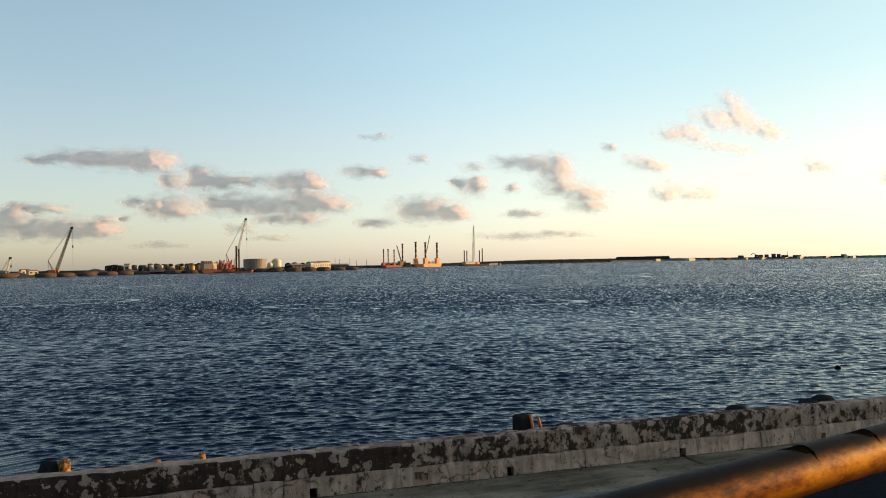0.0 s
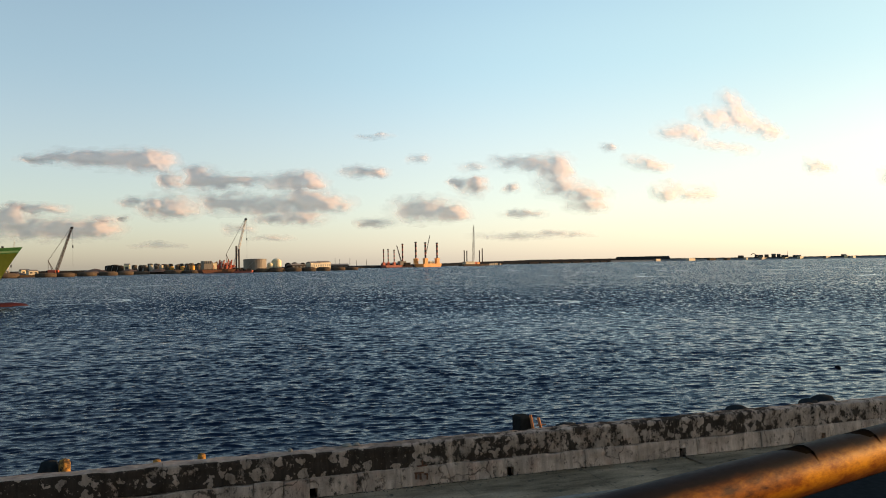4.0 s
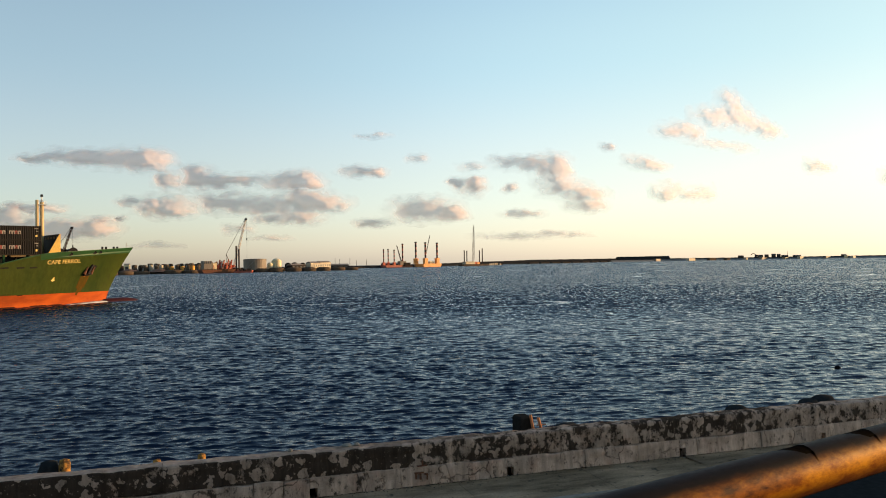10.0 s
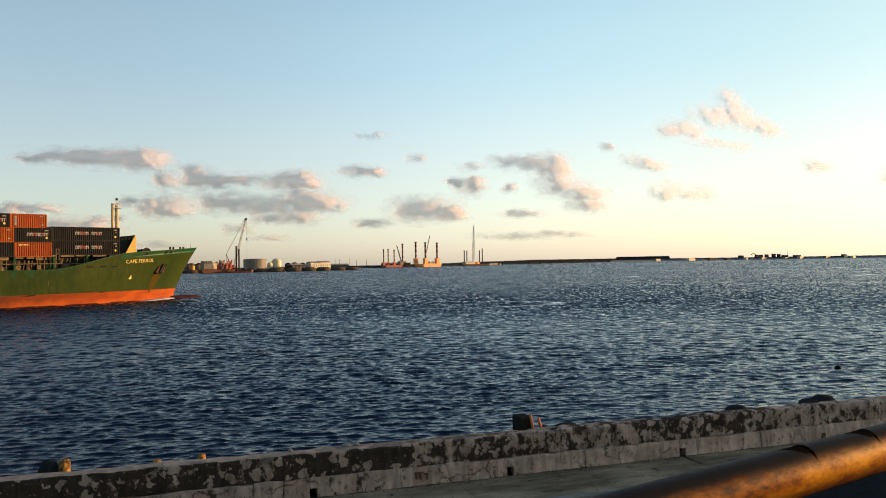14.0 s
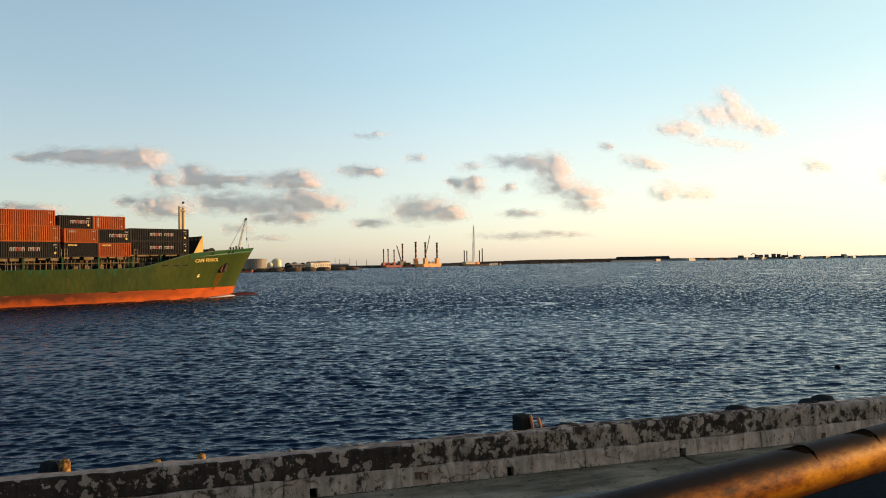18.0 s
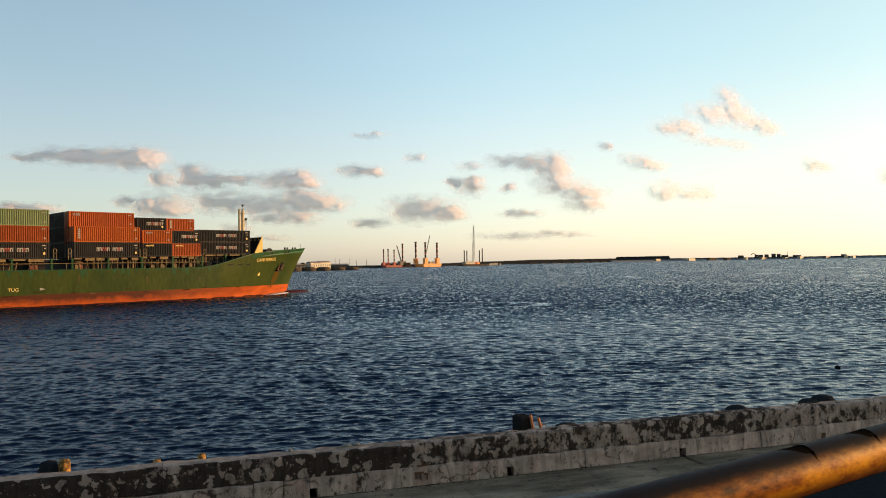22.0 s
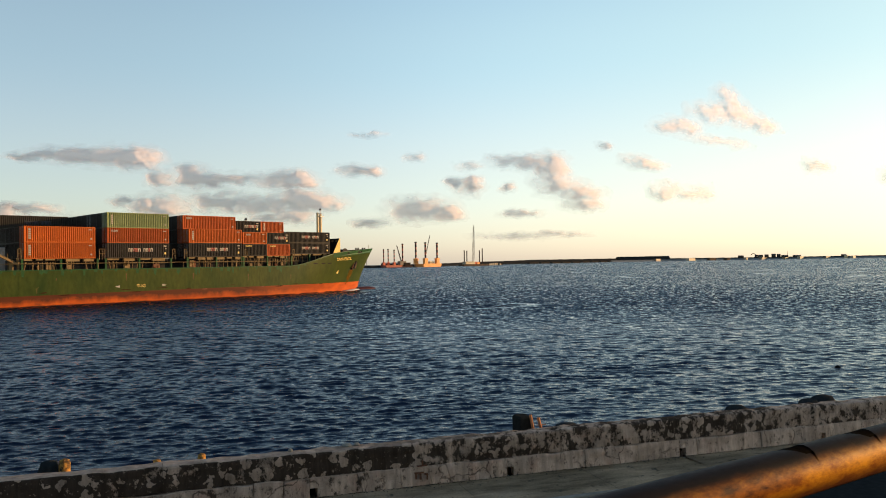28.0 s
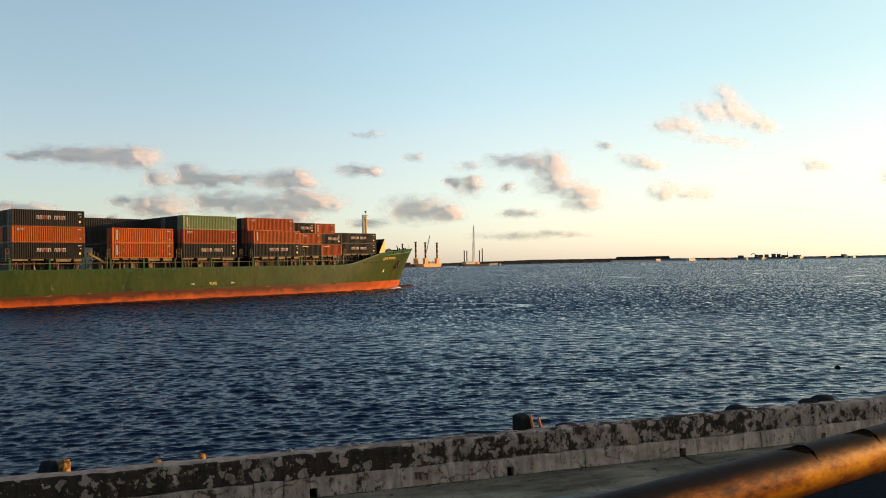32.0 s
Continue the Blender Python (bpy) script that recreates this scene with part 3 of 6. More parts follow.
def sea():
    """One sheet of water to the horizon, with choppy swell modelled where it is near enough to be told apart."""
    dense = np.radians(np.linspace(-42, 41, 840))
    rest = np.radians(np.linspace(41, 318, 90))[1:-1]
    ang = np.concatenate([dense, rest])
    r = [6.0]
    gap = lambda q: np.where(q < 21, 0.5, 0.0019 * q + np.where(q > 90, 0.000022 * (q - 90) ** 2, 0.0))
    while r[-1] < 4850:
        r.append(r[-1] + float(gap(r[-1])))
    r = np.array(r)
    R, A = np.meshgrid(r, ang, indexing="ij")
    X, Y = R * np.sin(A), R * np.cos(A)
    Z, DX, DY = np.zeros_like(X), np.zeros_like(X), np.zeros_like(X)
    rs = np.random.RandomState(5)
    step = gap(R)
    # slicks: long thin winding lanes of calmer water
    field = np.zeros_like(X)
    for lam in (46.0, 61.0, 78.0, 104.0, 150.0, 230.0, 310.0):
        th = math.radians(84) + rs.normal(0, 0.42)
        field += math.sqrt(lam) * np.sin(2 * math.pi / lam * (X * math.cos(th) + Y * math.sin(th)) + rs.uniform(0, 6.28))
    calm = np.exp(-(field / 1.1) ** 2) * np.clip((R - 35) / 60, 0, 1)
    gust = 1.0 + 0.22 * np.sin(field * 0.11 + 1.0)
    lams = np.geomspace(0.12, 6.0, 160)
    share = np.exp(-0.5 * (np.log(lams / 0.32) / 1.0) ** 2)
    share *= 0.33 / math.sqrt(0.5 * float(np.sum(share ** 2)))
    for lam, slope in zip(lams, share):
        th = math.radians(277) + rs.normal(0, 0.33)
        k = 2 * math.pi / lam
        amp = slope / k * rs.uniform(0.7, 1.3)
        fade = np.clip((lam / step - 2.8) / 2.0, 0, 1) * (1.0 + min(lam, 2.0) * 0.7 * np.clip((R - 40) / 160, 0, 1))
        p0 = k * (X * math.cos(th) + Y * math.sin(th)) + rs.uniform(0, 6.28)
        p = p0 - 0.45 * np.cos(p0)      # steep fronts, long backs
        high = amp * fade * gust * (1.0 - 0.55 * calm)
        Z += high * np.cos(p)
        DX -= 0.6 * high * math.cos(th) * np.sin(p)
        DY -= 0.6 * high * math.sin(th) * np.sin(p)
    nr, na = X.shape
    co = np.stack([X + DX, Y + DY, Z], -1).reshape(-1, 3)
    i = np.arange(nr - 1)[:, None] * na
    a = np.arange(na)[None, :]
    b = (a + 1) % na
    quads = np.stack([i + a, i + na + a, i + na + b, i + b], -1).reshape(-1, 4)
    co = np.vstack([co, [[0, 0, 0]]])
    me = bpy.data.meshes.new("water")
    me.vertices.add(len(co))
    me.vertices.foreach_set("co", co.ravel())
    tri = np.stack([np.arange(na), (np.arange(na) + 1) % na, np.full(na, len(co) - 1)], -1)
    me.loops.add(quads.size + tri.size)
    me.loops.foreach_set("vertex_index", np.concatenate([quads[:, ::-1].ravel(), tri[:, ::-1].ravel()]))
    me.polygons.add(len(quads) + len(tri))
    me.polygons.foreach_set("loop_start", np.concatenate([np.arange(len(quads)) * 4, quads.size + np.arange(len(tri)) * 3]))
    me.polygons.foreach_set("use_smooth", np.ones(len(quads) + len(tri), dtype=bool))
    me.materials.append(WATER)
    at = me.attributes.new("calm", 'FLOAT', 'POINT')
    at.data.foreach_set("value", np.append(calm.ravel(), 0.0).astype(np.float32))
    me.update(calc_edges=True)
    me.validate()
    return tagged(new("water", me), "dark blue choppy harbour water in evening light", "water", kind="structure")


WATER_SHEET = sea()

QUAY = pose(0, 16.15, 0, 0, 0, 18.4)      # along the parapet, y towards the sea

g = Geo()
g.box(-400, 400, -400, -1.87, -3, 1.76)
solid("road", g, ASPHALT, "dark asphalt road behind the sea wall", "road", QUAY, kind="structure")
g = Geo()
g.box(-400, 400, -1.87, -1.72, -3, 1.9, c=0.02)
solid("kerb", g, APRON, "worn concrete kerb of the quay pavement", "kerb", QUAY, kind="structure")
g = Geo()
g.box(-400, 400, -1.72, 0.45, -3, 1.83)
g.box(-400, 400, 0.45, 2.6, -3, 1.9)
solid("quay", g, APRON, "concrete quay under the sea wall", "quay", QUAY, kind="structure")

# terrace on which the camera stands
g = Geo()
g.box(-9, 9, -7, 0.8, 1.76, 4.85)
g.box(-9.1, 9.1, -7, 0.9, 4.85, 5.0)
# unseen back wall, roof and side wall added to block sky light
g.box(-9.1, 9.1, -7, -3.6, 5.0, 8.0)
g.box(-9.4, 9.4, -7, 1.6, 8.0, 8.3)
g.box(-9.1, -8.7, -3.6, 0.8, 5.0, 8.0)
solid("terrace", g, APRON, "plain concrete terrace with an added, unseen roof and back wall", "terrace", pose(0, 0, 0, 0, 0, 33.5), kind="structure")


def worn(x0, x1, profile, seed, step=0.07, rag=0.008, edge_cut=0.012, s0=0.0, s1=0.0):
    """A cast block from x0 to x1 with an uneven skin; profile: (y, z) from the foot of the face round to the back."""
    n = max(2, int((x1 - x0) / step))
    rings = []
    for i in range(n + 1):
        x = x0 + (x1 - x0) * i / n
        edge = edge_cut if i in (0, n) else 0.0
        ring = []
        for j, (y, z) in enumerate(profile):
            w = noise.noise(Vector((x * 3.1 + seed, y * 5, z * 5))) * rag + noise.noise(Vector((x * 0.7, seed, z))) * rag
            ring.append((x + (s0 + (s1 - s0) * i / n) * (z - profile[0][1]), y + w + edge * (0.5 if j < len(profile) - 2 else 0), z + (w - edge if z > profile[0][1] + 0.05 else 0)))
        rings.append(ring)
    return Geo().rings(rings)


wall = thing("wall_parapet", "low weathered concrete sea wall with black algae", "sea wall", QUAY, kind="structure")
DRAINS = (-7.0, -2.79, 1.43, 5.80, 9.95, 14.2)
g = Geo()
cuts = (-400.0,) + DRAINS + (400.0,)
for a, b in zip(cuts, cuts[1:]):
    g.box(a + 0.075, b - 0.075, 0.13, 0.38, 1.83, 2.12)
g.box(-400, 400, 0.13, 0.38, 2.12, 2.743)
g.box(-400, -13, -0.03, 0.13, 1.83, 2.752)
g.box(17, 400, -0.03, 0.13, 1.83, 2.752)
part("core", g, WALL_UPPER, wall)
# black plates put in for the dark depth of the drain holes
for d in DRAINS:
    part("drain_plug", Geo().box(d - 0.075, d + 0.075, 0.33, 0.37, 1.84, 2.12), BLACK_RUBBER, wall, "black backing for the dark inside a drain hole")

joints = [-13.0, -5.6, -0.32, 3.99, 11.9, 17.0]
for a, b in zip(joints, joints[1:]):
    face = [(0.004, 2.289), (0.002, 2.376), (0.0, 2.468), (0.004, 2.56), (0.0, 2.651), (0.003, 2.724)]
    prof = face + [(0.02, 2.758), (0.05, 2.768), (0.20, 2.774), (0.36, 2.77), (0.39, 2.75), (0.39, 2.289)]
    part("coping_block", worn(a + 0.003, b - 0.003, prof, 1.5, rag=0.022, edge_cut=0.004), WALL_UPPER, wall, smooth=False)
edges = [-13.0]
while edges[-1] < 16.5:
    edges.append(edges[-1] + rnd.choice((0.55, 0.8, 1.05, 1.3, 1.6)))
edges = [e for e in edges if all(abs(e - d) > 0.22 for d in DRAINS) and all(abs(e - d) > 0.3 for d in (-0.33, 3.99))] + [-0.33, 3.99, 17.0]
edges = sorted(edges + [d - 0.075 for d in DRAINS] + [d + 0.075 for d in DRAINS])
slants = [0.0 if any(abs(e - d) < 0.1 for d in DRAINS) or abs(e) > 12 else rnd.uniform(-0.38, 0.30) for e in edges]
for a, b, sa, sb in zip(edges, edges[1:], slants, slants[1:]):
    hole = any(abs((a + b) / 2 - d) < 0.02 for d in DRAINS)
    z0 = 2.083 if hole else 1.9
    out = -0.024 - 0.014 * rnd.random()
    top = 2.286 - 0.014 * rnd.random()
    prof = [(out - 0.012, z0), (out - 0.004, z0 + (top - z0) * 0.4), (out, z0 + (top - z0) * 0.8), (out + 0.008, top - 0.015), (out + 0.03, top), (0.125, top), (0.125, z0)]
    gap = 0.0 if hole else rnd.choice((0.002, 0.004, 0.009))
    part("plaster_panel", worn(a + gap, b - gap, prof, b, rag=0.026, edge_cut=0.005, s0=sa, s1=sb), WALL_LOWER, wall)

# faded red paint marks beside a joint of the wall
for x0, x1, z0, z1 in ((-0.72, -0.52, 2.16, 2.185), (-0.70, -0.675, 2.05, 2.16), (-0.60, -0.575, 2.03, 2.15), (-0.50, -0.43, 2.12, 2.145), (-0.46, -0.435, 2.02, 2.12), (-0.66, -0.45, 2.30, 2.318), (-0.56, -0.535, 2.31, 2.42)):
    part("paint_mark", Geo().box(x0, x1, -0.074, -0.03, z0, z1), RUST, wall, "faded red paint mark")

# pavement slabs, with a gutter from one drain
pavement = thing("pavement", "stained grey concrete pavement beside the sea wall", "pavement", QUAY, kind="structure")
slabs = [-30, -14, -11.2, -8.4, -5.5, -2.7, 0.2, 3.1, 5.76]
for a, b in zip(slabs, slabs[1:]):
    part("slab", worn(a + 0.006, b - 0.006, [(-1.72, 1.83), (-1.715, 1.895), (-1.2, 1.9), (-0.6, 1.9), (-0.06, 1.9), (-0.03, 1.83)], a, 0.25, 0.004), PAVING, pavement)
part("slab", worn(5.77, 5.85, [(-1.72, 1.83), (-1.715, 1.895), (-1.2, 1.9), (-0.72, 1.9), (-0.70, 1.83)], 3, 0.04, 0.003), PAVING, pavement)
for a, b in zip([5.85, 9.0, 12.1, 15.0, 18.0], [9.0, 12.1, 15.0, 18.0, 40.0]):
    part("slab", worn(a + 0.006, b - 0.006, [(-1.72, 1.83), (-1.715, 1.895), (-1.2, 1.9), (-0.6, 1.9), (-0.06, 1.9), (-0.03, 1.83)], a, 0.25, 0.004), PAVING, pavement)


# grit and dry leaves swept against the foot of the wall
g = Geo()
for k in range(900):
    lx = rnd.uniform(-12, 16)
    ly = -0.05 - abs(rnd.gauss(0, 0.06)) - (0.3 * rnd.random() if rnd.random() < 0.12 else 0)
    s = rnd.uniform(0.006, 0.022)
    a = rnd.uniform(0, 6.28)
    dx, dy = s * math.cos(a), s * math.sin(a)
    g.add([(lx - dx, ly - dy, 1.902), (lx + dy * 0.6, ly - dx * 0.6, 1.904), (lx + dx, ly + dy, 1.902), (lx - dy * 0.6, ly + dx * 0.6, 1.903), (lx, ly, 1.902 + s * 0.7)],
          [(0, 1, 4), (1, 2, 4), (2, 3, 4), (3, 0, 4)])
solid("litter", g, BOULDER, "grit and dry leaves along the foot of the sea wall", "litter", QUAY, kind="stuff")

# unseen plain block added at the road's end to shade the sea wall
g = Geo()
g.box(62, 120, -9.5, -3.2, -3, 14.2)
for k in range(7):
    g.box(61.9, 62.0, -9.0 + k * 0.8, -8.6 + k * 0.8, 8.0, 9.6)
solid("warehouse", g, APRON, "unseen plain concrete block added to shade the sea wall", "warehouse", QUAY, kind="structure")

# things on the quay edge beyond the wall
def bollard(along, off, top, radius, label, material):
    m = QUAY @ pose(along, off, 1.9)
    t = thing("mooring_bollard", label, "bollard", m, "bollards on the quay edge")
    h = top - 1.9
    part("base_plate", Geo().lathe(0, 0, [(radius * 1.5, 0), (radius * 1.5, 0.03), (radius * 1.35, 0.045)], 16), DARK, t)
    part("barrel", Geo().lathe(0, 0, [(radius * 1.1, 0.045), (radius * 0.98, 0.12), (radius, h * 0.7), (radius * 1.04, h * 0.86), (radius * 0.9, h * 0.97), (radius * 0.4, h)], 16), material, t, smooth=True)
    return t


bollard(-7.45, 1.4, 2.77, 0.105, "rusty ochre mooring bollard on the quay edge", BOLLARD_RUST)
bollard(-5.75, 1.4, 2.60, 0.08, "short rusty bollard just showing above the sea wall", BOLLARD_RUST)
bollard(-4.88, 1.4, 2.64, 0.08, "short ochre bollard just showing above the sea wall", BOLLARD_RUST)


def boulder(along, off, top, rx, ry, seed, label):
    g = Geo()
    h = top - 1.88
    rings = []
    for j in range(8):
        a = j / 7 * math.pi / 2
        ring = []
        for i in range(18):
            b = i / 18 * 2 * math.pi
            p = Vector((math.cos(b) * math.cos(a), math.sin(b) * math.cos(a), math.sin(a)))
            k = 1 + 0.40 * noise.noise(p * 1.6 + Vector((seed, 0, 0))) + 0.10 * noise.noise(p * 4.1 + Vector((0, seed, 0)))
            q = max(math.cos(a), 0.02) ** -0.55
            ring.append((p.x * q * rx * k, p.y * q * ry * k, max(p.z, 0) * h * (0.92 + 0.08 * k)))
        rings.append(ring)
    g.rings(rings)
    return solid("boulder", g, BOULDER, label, "boulder", QUAY @ pose(along, off, 1.88), "boulders on the quay edge", smooth=True)


boulder(-7.74, 1.5, 2.73, 0.26, 0.2, 1, "dark boulder beside the rusty bollard")
boulder(8.62, 1.5, 2.625, 0.42, 0.34, 2, "dark rounded boulder on the quay edge")
boulder(10.95, 1.5, 2.60, 0.44, 0.32, 3, "dark rounded boulder on the quay edge")
boulder(11.50, 1.5, 2.66, 0.44, 0.34, 4, "dark rounded boulder on the quay edge")
boulder(3.60, 1.5, 2.56, 0.36, 0.32, 5, "low dark boulder on the quay edge")

frame_thing = thing("ladder_head", "rusty orange ladder rails beside a dark box", "ladder", QUAY @ pose(2.63, 1.4, 1.9))
g = Geo().box(-0.42, -0.08, -0.18, 0.25, 0.0, 0.95, c=0.04)
part("box", g, BOX_DARK, frame_thing, "dark painted steel box")
for x0, x1, zt in ((0.02, -0.16, 1.0), (0.26, 0.04, 0.92)):
    part("rail", Geo().tube((x0 + 0.03, -0.25, 0), (x1, -0.25, zt), 0.036, n=8), TIMBER, frame_thing)
for zr in (0.25, 0.5, 0.75):
    part("rung", Geo().tube((0, -0.25, zr), (0.24, -0.25, zr), 0.014, n=6), TIMBER, frame_thing)
for k, (al, ln) in enumerate(((-3.2, 0.07), (-2.05, 0.16), (-1.85, 0.1))):
    g = Geo().lathe(0, 0, [(ln * 0.6, 0), (ln * 0.7, 0.02), (ln * 0.45, 0.05), (0.01, 0.06)], 9)
    solid("pebble", g, APRON, "pale stone chip lying on the sea wall", "stone", QUAY @ pose(al, 0.30, 2.772, 0, 0, 30 * k), "stone chips on the sea wall")

# rail of the terrace: pipe with sleeves over its upper half, darkened by painted shade
rail = thing("rail", "rusty steel terrace rail, golden in the sun, shade painted above", "railing", pose(0, 0, 0, 0, 0, 33.5))
RAIL_Y, RAIL_Z, RAIL_R = 0.633, 6.192, 0.0336
rings = []
for x in np.linspace(-4.0, 4.0, 241):
    rr = RAIL_R * (1 + 0.004 * math.sin(x * 21) + 0.003 * math.sin(x * 47))
    rings.append([(x, RAIL_Y + rr * math.cos(2 * math.pi * i / 28), RAIL_Z + rr * math.sin(2 * math.pi * i / 28)) for i in range(28)])
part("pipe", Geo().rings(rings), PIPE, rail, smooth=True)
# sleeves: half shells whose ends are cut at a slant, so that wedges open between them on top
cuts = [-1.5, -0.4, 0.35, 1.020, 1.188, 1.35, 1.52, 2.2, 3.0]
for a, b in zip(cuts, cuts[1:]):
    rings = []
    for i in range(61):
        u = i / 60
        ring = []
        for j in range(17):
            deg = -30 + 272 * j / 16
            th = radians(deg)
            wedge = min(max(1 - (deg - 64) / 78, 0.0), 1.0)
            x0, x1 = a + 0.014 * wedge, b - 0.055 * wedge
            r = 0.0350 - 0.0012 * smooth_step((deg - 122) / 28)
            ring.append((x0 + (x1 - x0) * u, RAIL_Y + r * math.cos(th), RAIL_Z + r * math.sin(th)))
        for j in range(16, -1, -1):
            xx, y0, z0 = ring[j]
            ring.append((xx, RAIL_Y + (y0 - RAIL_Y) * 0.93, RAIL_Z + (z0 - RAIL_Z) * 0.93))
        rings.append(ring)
    part("sleeve", Geo().rings(rings, caps=False), PIPE, rail, "rusty sleeve over the rail, shade painted on its top", smooth=True)
# black lining added so the wedges between sleeves stay dark
rings = []
for x in np.linspace(-1.5, 3.0, 60):
    arc = [radians(20 + 100 * j / 10) for j in range(11)]
    rings.append([(x, RAIL_Y + 0.0341 * math.cos(t), RAIL_Z + 0.0341 * math.sin(t)) for t in arc] + [(x, RAIL_Y + 0.026 * math.cos(t), RAIL_Z + 0.026 * math.sin(t)) for t in reversed(arc)])
part("liner", Geo().rings(rings), BLACK_RUBBER, rail, "black lining under the rail sleeves", smooth=True)
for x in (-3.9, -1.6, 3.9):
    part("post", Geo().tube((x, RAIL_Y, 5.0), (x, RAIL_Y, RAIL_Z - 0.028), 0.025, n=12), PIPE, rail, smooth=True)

# floating buoy
g = Geo().lathe(0, 0, [(0.02, -0.2), (0.17, -0.12), (0.22, 0.0), (0.19, 0.11), (0.10, 0.17), (0.03, 0.2)], 14)
solid("buoy", g, BLACK_RUBBER, "small black mooring buoy floating in the harbour", "buoy", pose(22.75, 44.5, 0.03) @ Matrix.Scale(0.78, 4), smooth=True)

# ---------------------------------------------------------------- clouds
CLOUDS = []


def cloud(x, z, drift, blobs, depth=3600.0, dense=1.0):
    """A cloud of puffs: x, z of its middle, drift over the clip in metres, blobs (dx, dz, rx, rz) in units of 2.66 m."""
    U, x, z = 2.66, x * 0.957, z * 0.957
    bl = [(a * U, b * U, c * U * 1.32, d * U * 1.72) for a, b, c, d in blobs]
    x0, x1 = min(a - 2.0 * c for a, b, c, d in bl), max(a + 2.0 * c for a, b, c, d in bl)
    z0, z1 = min(b - 2.0 * d for a, b, c, d in bl), max(b + 2.0 * d for a, b, c, d in bl)
    nx, nz = int((x1 - x0) / 7) + 2, int((z1 - z0) / 6) + 2
    seed = x * 0.013
    tilt = 0.27 + 0.50 * min(max((x - 300) / 800, 0.0), 1.0)
    thick = dense * (1.08 - 0.36 * min(max((x - 100) / 900, 0.0), 1.0))      # thinner towards the bright harbour mouth
    front, dens, body = [], [], []
    for j in range(nz):
        for i in range(nx):
            px, pz = x0 + (x1 - x0) * i / (nx - 1), z0 + (z1 - z0) * j / (nz - 1)
            q = Vector((px * 0.011 + seed, pz * 0.018, 3.1))
            wx = noise.noise(q * 1.3 + Vector((9, 0, 0))) * 26 + noise.noise(q * 4 + Vector((5, 0, 0))) * 9
            wz = noise.noise(q * 1.3 + Vector((0, 9, 0))) * 12 + noise.noise(q * 4 + Vector((0, 5, 0))) * 5
            s = 0.0
            for a, b, c, d in bl:
                ez = (pz + wz - b) / d
                e = ((px + wx - a) / c) ** 2 + ez * ez * (1.6 if ez < 0 else 1.0)
                s = max(s, s * 0.55 + math.exp(-e * 1.15))
            rim = min(1.0, 5 * min(i, nx - 1 - i) / nx, 5 * min(j, nz - 1 - j) / nz)
            s = min(s, 1.25) * min(1.0, rim)
            puff = noise.fractal(q * 2.2, 1.0, 2.1, 4)
            front.append((px, tilt * px - 45 * s, pz))
            s0 = 0.0
            for a, b, c, d in bl:
                e = ((px + wx * 0.25 - a) / c) ** 2 + ((pz + wz * 0.25 - b) / d) ** 2
                s0 = max(s0, s0 * 0.55 + math.exp(-e * 0.40))
            body.append(s0 * 58 + 2 * puff * s)
            dens.append(s * (0.88 + 0.35 * puff) * (0.62 if z < 200 else 1.0) * thick)
    faces = [(j * nx + i, j * nx + i + 1, (j + 1) * nx + i + 1, (j + 1) * nx + i) for j in range(nz - 1) for i in range(nx - 1)
             if max(dens[j * nx + i], dens[j * nx + i + 1], dens[(j + 1) * nx + i + 1], dens[(j + 1) * nx + i]) > 0.12]
    k = len(front)
    grid = np.array(body).reshape(nz, nx)
    gz, gx = np.gradient(grid, (z1 - z0) / (nz - 1), (x1 - x0) / (nx - 1))
    bulge = np.linspace(-0.5, 0.6, nx)[None, :] * np.ones((nz, 1))      # the whole cloud is rounded too
    sunward = 0.9 * min(max((x - 300) / 800, 0.0), 1.0)
    lean = np.stack([tilt + sunward - gx + bulge, -np.ones_like(gx), -gz], -1).reshape(-1, 3)
    lean /= np.linalg.norm(lean, axis=1)[:, None]
    verts = front + [(a, b + 60 * max(s, 0.05), c) for (a, b, c), s in zip(front, dens)]
    faces = faces + [tuple(v + k for v in reversed(q)) for q in faces]
    me = bpy.data.meshes.new("cloud")
    me.from_pydata(verts, [], faces)
    at = me.attributes.new("vapour", 'FLOAT', 'POINT')
    at.data.foreach_set("value", dens + [0.0] * k)
    at = me.attributes.new("lean", 'FLOAT_VECTOR', 'POINT')
    at.data.foreach_set("vector", np.concatenate([lean, -lean]).ravel())
    me.materials.append(CLOUD)
    me.polygons.foreach_set("use_smooth", [True] * len(faces))
    ob = tagged(new("cloud", me), "small pink and grey evening cumulus cloud", "cloud", "evening clouds")
    ob.location = (x, depth, z)
    CLOUDS.append((ob, x, depth, z, drift))


cloud(-1618, 538, (-80, 18), [(-110, -2, 30, 5), (-60, 2, 40, 9), (-20, 0, 42, 9), (45, 0, 48, 13), (66, -4, 26, 12)])
cloud(-1330, 428, (-66, 12), [(0, 0, 18, 10)])
cloud(-951, 424, (-50, 10), [(-82, 2, 26, 14), (-84, 9, 16, 9), (-55, -4, 36, 9), (-10, 0, 40, 7), (75, -2, 38, 11), (98, 0, 28, 10), (110, -5, 24, 6)])
cloud(-1330, 300, (-56, 6), [(-60, 8, 20, 6), (5, 2, 32, 14), (0, -8, 30, 8), (-25, 2, 16, 7), (-75, -18, 8, 3)])
cloud(-720, 300, (-40, 6), [(-130, 4, 28, 12), (-90, 2, 36, 12), (-40, -4, 36, 12), (10, 0, 36, 16), (30, 12, 30, 10), (55, 2, 40, 9), (10, -24, 30, 9), (-40, -26, 20, 6)])
cloud(-1980, 305, (-50, 4), [(-20, 4, 26, 5), (15, -2, 26, 5)])
